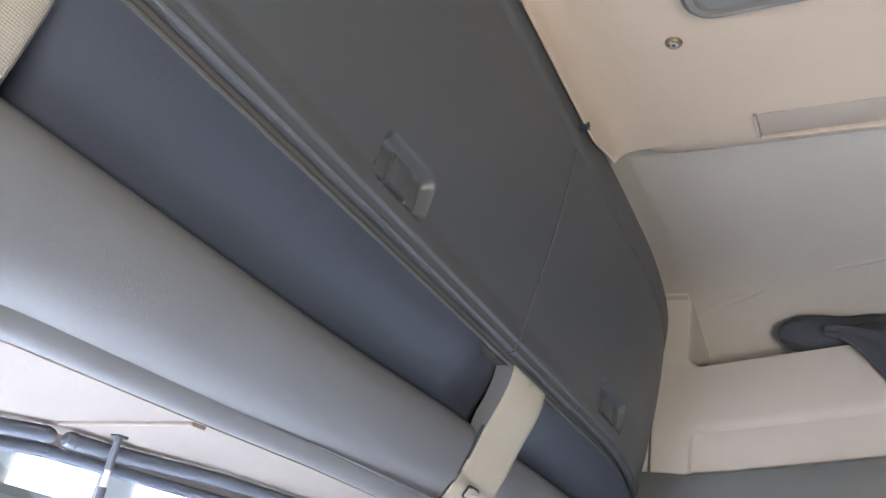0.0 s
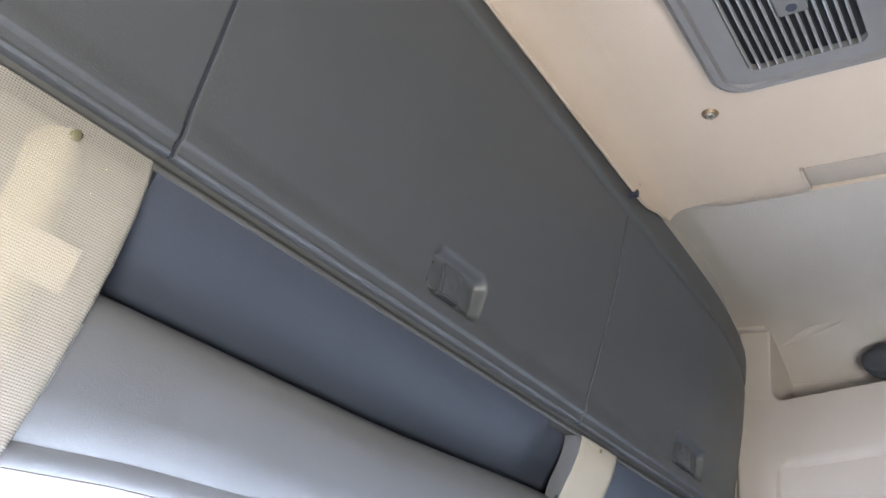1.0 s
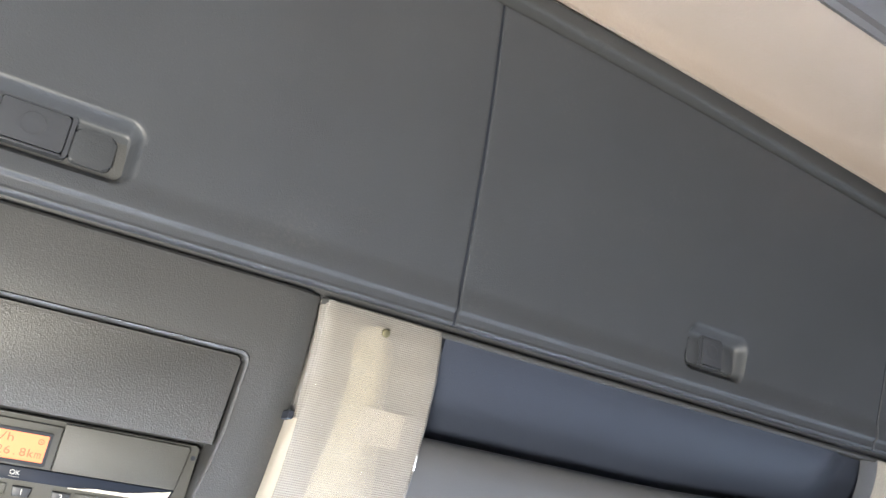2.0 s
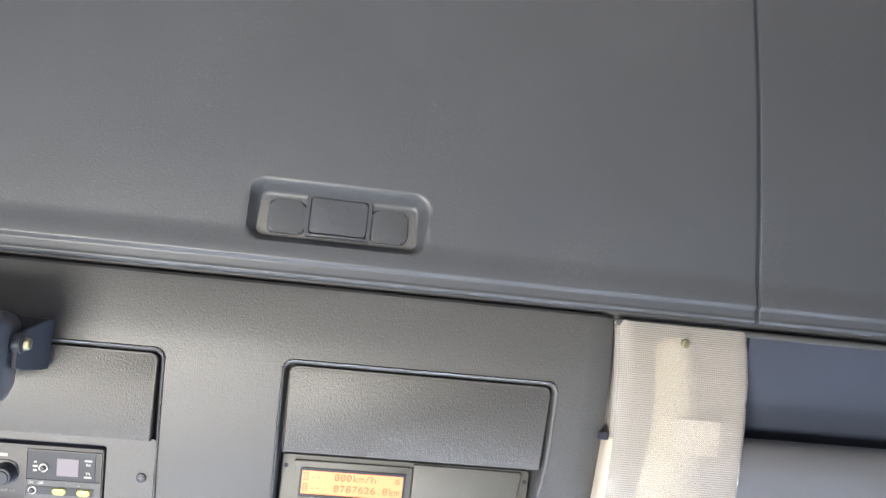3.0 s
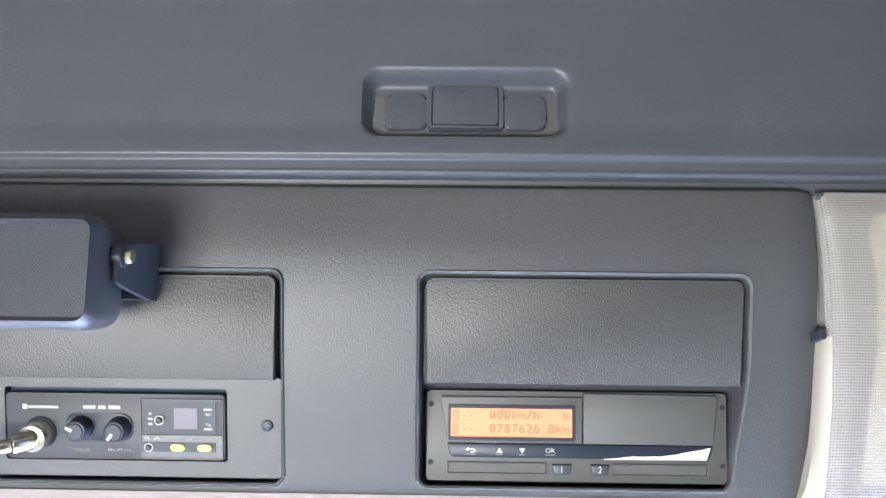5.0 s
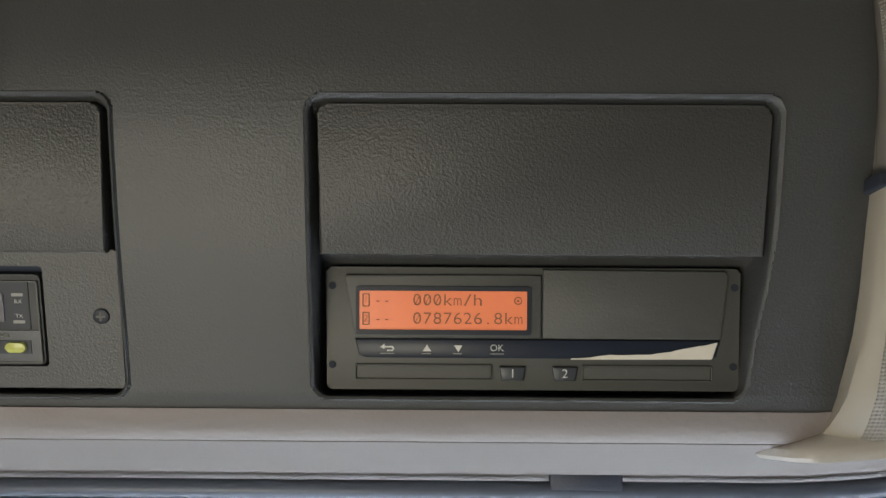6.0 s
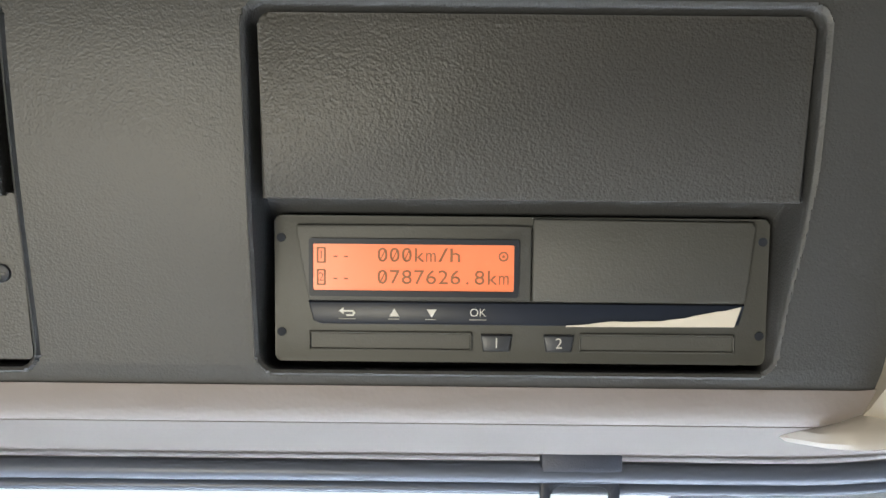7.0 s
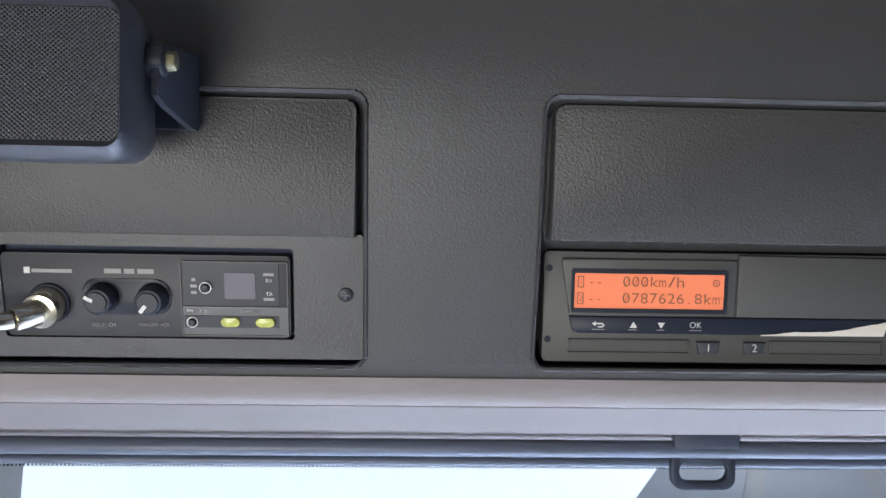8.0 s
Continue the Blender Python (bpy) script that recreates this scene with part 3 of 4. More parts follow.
part("edge_bead", sheet(steps(-0.384, 1.0, 42), steps(0, 1, 8), bead), PLASTIC, console, smooth=True)


# ---------------------------------------------------------------- locker doors
def recess(dx, dz, w, h):
    """Depth of the finger recess at an offset from its middle: sloping sides, flat floor."""
    r = 0.012
    qx, qz = abs(dx) - (w / 2 - r), abs(dz) - (h / 2 - r)
    d = math.hypot(max(qx, 0), max(qz, 0)) + min(max(qx, qz), 0) - r
    return 0.0115 * smoothstep(0.0008, -0.0075, d), d


def locker_door(x0, x1, hx, hw, round_side, label):
    """A locker lid with a moulded finger recess, two pads and a push button."""
    top = thing("locker_door", pose(hx, front(hx, DOOR_B), DOOR_B), label, "locker door", "overhead locker doors")
    hz, hh = 1.6966, 0.0440

    def limits(z):
        tip = 0.015 * (z - DOOR_B) / (DOOR_T - DOOR_B)
        a = x0 - tip if round_side >= 0 and x0 < 0 else x0 + tip if round_side > 0 else x0
        b = x1 + tip if round_side <= 0 and x1 > 0 else x1 - tip if round_side < 0 else x1
        if round_side:
            r = 0.055
            k = 0.030 * smoothstep(1.66, 1.93, z)
            if z > DOOR_T - r:
                k += r - math.sqrt(max(0, r * r - (z - DOOR_T + r) ** 2))
            a, b = (a + k, b) if round_side < 0 else (a, b - k)
        return a, b

    def point(u, z):
        a, b = limits(z)
        x = a + (b - a) * u
        edge = min(x - a, b - x, DOOR_T - z)
        back = 0.001 * (1 - math.sqrt(max(0, 1 - (1 - min(1, edge / 0.001)) ** 2)))
        low = z - DOOR_B
        lip = -0.0030 * smoothstep(0.034, 0.0125, low) + 0.0026 * smoothstep(0.0128, 0.0090, low) - 0.0007 * math.exp(-((low - 0.0022) / 0.0012) ** 2) + 0.002 * (1 - math.sqrt(max(0, 1 - (1 - min(1, low / 0.002)) ** 2)))
        dip, d = recess(x - hx, z - hz, hw, hh)
        bow = -0.006 * math.sin(math.pi * min(1, max(0, (z - DOOR_B) / (DOOR_T - DOOR_B))))
        return Vector((x, front(x, z) + back + lip + dip + bow, z - arch(x) * smoothstep(1.72, DOOR_T, z))) - Vector((hx, front(hx, DOOR_B), DOOR_B))

    W = x1 - x0
    hu = (hx - x0) / W
    us = steps(0, 1, 36) + [k / W for k in (0.0003, 0.0006, 0.0010, 0.003, 0.005)] + [1 - k / W for k in (0.0003, 0.0006, 0.0010, 0.003, 0.005)] + [hu + k / W for k in steps(-hw / 2 - 0.012, hw / 2 + 0.012, 62)]
    us = sorted(set(round(u, 6) for u in us))
    zs = steps(DOOR_B, DOOR_B + 0.020, 40) + steps(hz - hh / 2 - 0.010, hz + hh / 2 + 0.010, 40) + steps(1.73, 1.88, 6) + steps(1.88, DOOR_T, 24) + [DOOR_T - k for k in (0.0006, 0.0015, 0.003, 0.005)]
    zs = sorted(set(round(z, 6) for z in zs))
    lid = part("lid", sheet(us, zs, point, (0, 0.006, 0)), DOOR, top, smooth=True)
    k = hw / 0.130
    base = Vector((0, front(hx, hz) - front(hx, DOOR_B) - 0.0028, hz - DOOR_B))
    for s in (-1, 1):
        o = rounded(s * 0.0375 * k - 0.0135 * k, s * 0.0375 * k + 0.0135 * k, -0.0140, 0.0112, 0.0045)
        part("recess_pad", slab(o, 0.0088, 0.0145, 0.0022, 3), DOOR, top, smooth=True, m=Matrix.Translation(base))
    cat = part("push_button", slab(rounded(-0.0205 * k, 0.0205 * k, -0.0120, 0.0140, 0.002), 0.0060, 0.0135, 0.0012), BUTTON, top, "dark square push button", smooth=True, m=Matrix.Translation(base))
    part("button_frame", ring(rounded(-0.0240 * k, 0.0240 * k, -0.0145, 0.0165, 0.003), rounded(-0.0212 * k, 0.0212 * k, -0.0127, 0.0147, 0.002), 0.0072, 0.0135), BUTTON, top, m=Matrix.Translation(base))
    c = [(0.0078 * math.cos(2 * math.pi * i / 28), 0.002 + 0.0078 * math.sin(2 * math.pi * i / 28)) for i in range(28)]
    d = [(0.0073 * math.cos(2 * math.pi * i / 28), 0.002 + 0.0073 * math.sin(2 * math.pi * i / 28)) for i in range(28)]
    part("embossed_circle", ring(c, d, 0.0056, 0.0064), BUTTON, cat)
    part("lower_ledge", box(-0.0205 * k, 0.0205 * k, 0.0052, 0.009, -0.0146, -0.0130, 0.0005), BUTTON, top, m=Matrix.Translation(base), smooth=True)
    return top


locker_door(-0.962, -0.2753, -0.600, 0.130, -1, "closed charcoal plastic locker door over the driver's panel")
locker_door(-0.2721, 0.2721, 0.016, 0.082, 0, "closed charcoal plastic locker door over the open tray")
locker_door(0.2753, 0.962, 0.575, 0.118, 1, "closed charcoal plastic locker door beside the passenger's side wall")


def joint_point(s, u, z):
    """A dark strip just behind the faces of two lids, following their bowed edges."""
    k = min(1, max(0, (z - DOOR_B) / (DOOR_T - DOOR_B)))
    x = s * (0.2737 + 0.015 * k) + u
    return Vector((x, front(x, z) - 0.006 * math.sin(math.pi * k) + 0.0016, z - arch(x) * smoothstep(1.72, DOOR_T, z)))


# Strip added between the lids: shade of the open joint put into its colour.
for s in (-1, 1):
    part("joint_shade", sheet([-0.0018, 0.0018], steps(1.6510, 1.930, 24), lambda u, z: joint_point(s, u, z), (0, 0.004, 0)), DEEP, console, "dark strip for the shade between two locker doors")


# ---------------------------------------------------------------- courtesy lamps
def driver_lamp():
    """A curved ribbed lens over a grey backing, with a bulb cover and sticker behind it."""
    s = -1
    top = thing("courtesy_lamp", pose(s * 0.3295, 0, 0), "unlit courtesy lamp with a curved ribbed clear lens", "lamp", "courtesy lamps")
    prof = ((1.6440, -0.0545), (1.630, -0.0565), (1.605, -0.0565), (1.575, -0.052), (1.545, -0.045), (1.515, -0.035), (1.490, -0.024), (1.468, -0.013), (1.456, -0.002), (1.446, 0.010))
    hw = 0.0535

    def pt(x, z, push=0.0):
        y = along([(a, b) for a, b in reversed(prof)], z)
        edge = hw - abs(x)
        return Vector((x, y + push + 0.006 * (1 - min(1, edge / 0.006)) ** 2, z))

    zs = sorted(set([p[0] for p in prof] + steps(1.446, 1.6440, 30)))
    xs = [-hw, -hw + 0.001, -hw + 0.003, -hw + 0.006] + steps(-0.04, 0.04, 8) + [hw - 0.006, hw - 0.003, hw - 0.001, hw]
    part("lens", sheet(xs, zs, pt), LENS, top, "ribbed clear plastic lens", smooth=True)
    for k in (-1, 1):
        part("side_wall", sheet([0, 0.3, 1], zs, lambda u, z: Vector((k * (hw - 0.0016), along([(a, b) for a, b in reversed(prof)], z) + 0.006 + u * 0.012, z)), (-k * 0.0012, 0, 0)), LAMPBACK, top, "grey side wall")
    part("backing", sheet([-hw - 0.0013, 0, hw + 0.0013], zs, lambda x, z: pt(0, z, 0.022) + Vector((x, 0, 0)), (0, 0.004, 0)), LAMPBACK, top, smooth=True)
    foot = [(x, y) for x, y in rounded(-0.082, 0.064, 0.004, 0.062, 0.012)]
    bm = bmesh.new()
    lift = lambda x: 0.9 * front_rise(s * 0.3295 + x)
    rows = [[bm.verts.new((x * k, 0.033 + (y - 0.033) * k, z + lift(x))) for x, y in foot] for k, z in ((0.85, 1.4545), (0.92, 1.4505), (0.98, 1.4480), (1.0, 1.4460), (1.0, 1.4425), (0.97, 1.4405))]
    for a, b in zip(rows, rows[1:]):
        for q in range(len(a)):
            bm.faces.new((a[q], a[(q + 1) % len(a)], b[(q + 1) % len(a)], b[q]))
    bm.faces.new(rows[0])
    bm.faces.new(rows[-1])
    part("foot_plate", bm, FOOT, top, "flared pale foot plate", smooth=True)
    out = ((1.446, 0.016), (1.460, 0.0105), (1.4675, 0.0080), (1.497, 0.0042), (1.530, 0.0030), (1.556, 0.0020))
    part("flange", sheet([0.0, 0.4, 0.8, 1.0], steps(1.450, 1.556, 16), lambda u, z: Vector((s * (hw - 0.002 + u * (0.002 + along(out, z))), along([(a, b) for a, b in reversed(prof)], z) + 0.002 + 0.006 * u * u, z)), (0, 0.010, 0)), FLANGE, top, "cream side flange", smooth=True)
    part("clip", box(s * (hw + 0.0035) - 0.002, s * (hw + 0.0035) + 0.002, -0.046, -0.030, 1.5545, 1.5605, 0.0008), DEEP, top, "dark clip notch")
    part("bulb_cover", sheet(steps(-1, 1, 10), steps(1.472, 1.636, 14),
         lambda u, z: pt(0, z, 0.018 - 0.012 * math.cos(u * math.pi / 2)) + Vector((-s * 0.006 * (1.636 - z) / 0.16 + u * along(((1.472, 0.030), (1.52, 0.026), (1.56, 0.019), (1.60, 0.0165), (1.622, 0.0190), (1.636, 0.011)), z), 0, 0))), CREAM, top, "pale tapered bulb cover", smooth=True)
    part("sticker", sheet([-0.005, 0.032], steps(1.548, 1.574, 3), lambda x, z: pt(0, z, 0.0022) + Vector((x, 0, 0)), (0, 0.0003, 0)), PAPER, top, "pale blank sticker")
    p = pt(0.0, 1.630, -0.0012)
    part("screw", rod(p, p + Vector((0, 0.004, 0.001)), 0.0034, n=18, bevel=0.001), OLDSTEEL, top, smooth=True)
    p = pt(0.002, 1.488, 0)
    part("rocker_switch", slab(rounded(-0.013, 0.013, -0.0055, 0.0055, 0.004), -0.003, 0.006, 0.0015), BLIND, top, "blue-grey rocker switch", smooth=True, m=Matrix.Translation(p) @ pose(0, 0, 0, 35))
    return top


def passenger_lamp():
    """A bowed cream strip lamp that stands proud of the tray, with open sides above the rail."""
    top = thing("courtesy_lamp", pose(0.334, 0, 0), "unlit cream courtesy lamp bowed over the open tray", "lamp", "courtesy lamps")
    hw = 0.0445
    prof = ((1.480, 0.0060), (1.493, 0.0010), (1.506, -0.0060), (1.520, -0.0140), (1.545, -0.0250), (1.573, -0.0345), (1.610, -0.0505), (1.630, -0.0560), (1.6425, -0.0570))
    zs = steps(1.480, 1.6425, 32)

    def bow(z):
        return sum(along(prof, z + k) for k in (-0.008, -0.004, 0.0, 0.004, 0.008)) / 5

    xs = [-hw, -hw + 0.0006, -hw + 0.002] + steps(-0.04, 0.04, 8) + [hw - 0.002, hw - 0.0006, hw]
    part("lens", sheet(xs, zs, lambda x, z: Vector((x, bow(z) + 0.0010 * smoothstep(0.0415, hw, abs(x)), z))), LENS, top, "finely ribbed clear lens", smooth=True)
    part("backing", sheet(steps(-hw + 0.002, hw - 0.002, 6), zs, lambda x, z: Vector((x, bow(z) + 0.0030, z)), (0, 0.003, 0)), PAPER, top, "cream backing", smooth=True)
    for k in (-1, 1):
        # Darker than the lamp's cream: the side walls' shade is put into their colour.
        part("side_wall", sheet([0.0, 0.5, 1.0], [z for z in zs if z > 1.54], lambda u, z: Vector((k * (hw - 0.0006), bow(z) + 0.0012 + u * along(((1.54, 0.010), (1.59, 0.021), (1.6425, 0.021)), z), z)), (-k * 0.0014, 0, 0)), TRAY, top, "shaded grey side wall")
        part("edge_gap", sheet([0.0, 1.0], [z for z in zs if z < 1.58], lambda u, z: Vector((k * (hw + 0.0022 * u), bow(z) + 0.0024, z)), (0, 0.002, 0)), DEEP, top, "dark gap beside the lens")
    p = Vector((0.002, bow(1.637) - 0.0008, 1.637))
    part("screw", rod(p, p + Vector((0, 0.004, 0.001)), 0.0022, n=16, bevel=0.0006), OLDSTEEL, top, smooth=True)
    q = Vector((-0.008, bow(1.515), 1.515))
    part("rocker_switch", slab(rounded(-0.010, 0.010, -0.0055, 0.0055, 0.003), -0.0035, 0.006, 0.0012), LAMPBACK, top, "grey rocker switch", smooth=True, m=Matrix.Translation(q) @ pose(0, 0, 0, 30))
    part("switch_rim", ring(rounded(-0.0125, 0.0125, -0.0075, 0.0075, 0.004), rounded(-0.0102, 0.0102, -0.0057, 0.0057, 0.003), -0.0015, 0.003), DEEP, top, "dark rim round the switch", m=Matrix.Translation(q) @ pose(0, 0, 0, 30))
    return top


driver_lamp()
passenger_lamp()


# ---------------------------------------------------------------- driver's instruments
def cover_plate(x0, x1, label):
    """A blank leather-grained cover in the upper half of a radio slot."""
    c = thing("slot_cover", pose((x0 + x1) / 2, -0.0360, 1.5585, 19), label, "cover plate", "blank slot covers")
    w, h = (x1 - x0) / 2, 0.0322
    o = [p for p in rounded(-w, w, -h, h, 0.004) if p[1] > 0] + [(-w, -h), (w, -h)]
    part("plate", slab(o, 0.0, 0.016, 0.0012), COVER, c, smooth=True)
    return c


cover_plate(-0.6226, -0.4302, "blank leather-grained cover plate above the tachograph")
cover_plate(-0.9170, -0.7154, "blank leather-grained cover plate above the radio")


def tachograph():
    """A digital recorder in a radio slot; its face lies in the plane y = 0 of its own frame."""
    mm = 0.001
    t = thing("tachograph", pose(-0.528, 0, 1.5, 14), "grey digital tachograph with a lit orange display", "tachograph")
    face = part("face_plate", slab(rounded(-94 * mm, 94 * mm, -29 * mm, 27.0 * mm, 2 * mm), 0.0, 0.010, 0.0008), GREYFACE, t, smooth=True)
    part("casing", box(-90 * mm, 90 * mm, 0.010, 0.024, -27 * mm, 27 * mm), BLACK, t)
    body = part("display_body", slab([(x * mm, z * mm) for x, z in ((-85, 23.6), (-1, 23.6), (3.0, 23.6), (3.6, 23.2), (3.6, -5.0), (-79, -5.2), (-81, -4), (-85.5, 22))], -0.0022, 0.002, 0.0006), GREYFACE, t, smooth=True)
    part("screen_bezel", ring(rounded(-80.5 * mm, -1.2 * mm, -3.4 * mm, 18.6 * mm, 1 * mm), rounded(-79 * mm, -3 * mm, -1.2 * mm, 16.5 * mm, 0.6 * mm), -0.0032, -0.0020), BLACK, body)
    scr = part("screen", slab(rounded(-79 * mm, -3 * mm, -1.2 * mm, 16.5 * mm, 0.6 * mm), -0.0026, -0.0018), SCREEN, body, "lit orange screen")
    door = part("printer_door", slab([(x * mm, z * mm) for x, z in ((4.1, 26.4), (86.5, 26.0), (88.0, 24.0), (85, -3.8), (83.8, -5.0), (4.1, -5.0))], -0.0026, 0.002, 0.0007), GREYFACE, t, "plain dark printer door", smooth=True)
    strip = part("key_strip", slab([(x * mm, z * mm) for x, z in ((-81, -5.6), (85, -5.6), (83, -13.2), (80, -14.2), (-76, -14.2), (-79, -13))], -0.0018, 0.002, 0.0005), GLOSS, t, "glossy dark key strip", smooth=True)
    # torn paper
    bm = bmesh.new()
    n = 22
    lo = [bm.verts.new(((17 + 64 * i / n) * mm, -0.0026, (-14.4 + 0.5 * (i / n)) * mm)) for i in range(n + 1)]
    hi = [bm.verts.new(((17.4 + 66 * i / n) * mm, -0.0026, (-14.0 + 6.0 * (i / n) ** 2.8 + 1.5 * smoothstep(0.03, 0.3, i / n) + 0.35 * math.sin(9 * i / n) + random.uniform(-0.25, 0.25)) * mm)) for i in range(n + 1)]
    for i in range(n):
        bm.faces.new((lo[i], lo[i + 1], hi[i + 1], hi[i]))
    ext = bmesh.ops.extrude_face_region(bm, geom=bm.faces[:])
    bmesh.ops.translate(bm, vec=(0, 0.0005, 0), verts=[v for v in ext["geom"] if isinstance(v, bmesh.types.BMVert)])
    tagged(part("paper_edge", bm, PAPER, t), "torn white paper strip")
    # card slots with their eject keys
    for a, b in ((-81, -18.5), (22.5, 82)):
        part("card_slot", ring(rounded(a * mm, b * mm, -24.6 * mm, -17.2 * mm, 0.6 * mm), rounded((a + 0.7) * mm, (b - 0.7) * mm, -23.8 * mm, -18 * mm, 0.4 * mm), -0.0012, 0.001, 0.0003), GREYFACE, t)
        part("card_flap", slab(rounded((a + 0.9) * mm, (b - 0.9) * mm, -23.6 * mm, -18.2 * mm, 0.4 * mm), -0.0004, 0.001), GREYFACE, t)
    for a, b, w in ((-15.2, -3.2, "1"), (8.8, 20.4, "2")):
        key = part("eject_key", slab([(a * mm, -18 * mm), (b * mm, -18 * mm), ((b - 1) * mm, -24.4 * mm), ((a + 1) * mm, -24.4 * mm)], -0.0020, 0.002, 0.0006), BUTTON, t, smooth=True)
        lettering(w, 5.8 * mm, WHITEINK, key, (a + b) / 2 * mm, -0.0021, -21.1 * mm, "key_digit")
    # corner holes
    for x, z in ((-91.5, 18.5), (-91.5, -17.7), (91.5, 18.5), (91.5, -17.7)):
        part("release_hole", rod((x * mm, -0.0004, z * mm), (x * mm, 0.004, z * mm), 1.7 * mm, n=16), DEEP, face)
    # writing on the screen
    for txt, size, x, z in (("000km/h", 7.6, -55, 12.2), ("0787626.8km", 7.6, -55, 3.8), ("--", 6.0, -72.5, 12.2), ("--", 6.0, -72.5, 3.8)):
        want = {"000km/h": 32, "0787626.8km": 50.5, "--": 8}[txt] * mm
        pitch = want / len(txt)
        for q, ch in enumerate(txt):
            ob = lettering(ch, size * mm, DARKINK, scr, 0, 0, 0, "screen_digit", "CENTER", 0.0001)
            w = max(v.co.x for v in ob.data.vertices) - min(v.co.x for v in ob.data.vertices)
            ob.data.transform(Matrix.Translation((x * mm + (q + 0.5) * pitch, -0.0028, z * mm)) @ Matrix.Diagonal((0.80 * pitch / w if w > 0.25 * pitch and ch != "-" else 1.0, 1, 1, 1)))
            if ch == "0":
                part("zero_slash", box(-0.2 * mm, 0.2 * mm, -0.0029, -0.0027, -2.4 * mm, 2.4 * mm), DARKINK, scr, m=pose(x * mm + (q + 0.5) * pitch, 0, z * mm, 0, 26))
    for z, w in ((12.2, "1"), (3.8, "2")):
        part("card_icon", ring(rounded(-77.6 * mm, -74.2 * mm, (z - 3) * mm, (z + 3) * mm, 0.4 * mm), rounded(-77.0 * mm, -74.8 * mm, (z - 2.5) * mm, (z + 2.5) * mm, 0.3 * mm), -0.0029, -0.0026), DARKINK, scr)
        lettering(w, 4.6 * mm, DARKINK, scr, -75.9 * mm, -0.0028, z * mm, "icon_digit", depth=0.0001)
    c = [(-7.0 + 1.9 * math.cos(2 * math.pi * i / 20), 12.2 + 1.9 * math.sin(2 * math.pi * i / 20)) for i in range(20)]
    d = [(-7.0 + 1.3 * math.cos(2 * math.pi * i / 20), 12.2 + 1.3 * math.sin(2 * math.pi * i / 20)) for i in range(20)]
    part("wheel_icon", ring([(x * mm, z * mm) for x, z in c], [(x * mm, z * mm) for x, z in d], -0.0029, -0.0026), DARKINK, scr)
    part("wheel_dot", rod((-7 * mm, -0.0029, 12.2 * mm), (-7 * mm, -0.0026, 12.2 * mm), 0.55 * mm, n=10), DARKINK, scr)
    # key glyphs
    lettering("OK", 4.3 * mm, WHITEINK, strip, -16.4 * mm, -0.0020, -9.5 * mm, "key_letters")
    for x, k in ((-48.2, 1), (-34.0, -1)):
        part("arrow", slab([((x - 1.9) * mm, (-9.7 - 1.4 * k) * mm), ((x + 1.9) * mm, (-9.7 - 1.4 * k) * mm), (x * mm, (-9.7 + 1.7 * k) * mm)][::k], -0.0021, -0.0017), WHITEINK, strip)
    part("return_arrow", slab([(x * mm, z * mm) for x, z in ((-66.2 + 0.74 * (a + 66.2), -9.6 + 0.74 * (c + 8.6)) for a, c in ((-70.5, -8.0), (-68.0, -6.2), (-68.0, -7.5), (-63.0, -7.5), (-61.8, -9.0), (-63.0, -10.6), (-66.5, -10.6), (-66.5, -9.8), (-63.4, -9.8), (-62.9, -9.0), (-63.4, -8.4), (-68.0, -8.4), (-68.0, -9.6)))], -0.0021, -0.0017), WHITEINK, strip)
    for a, b in ((-69.4, -63.0), (-50.6, -46.4), (-36.4, -32.4), (-19.6, -13.2)):
        part("underline", box(a * mm, b * mm, -0.0021, -0.0017, -12.3 * mm, -11.95 * mm), GREYINK, strip)
    return t


tachograph()


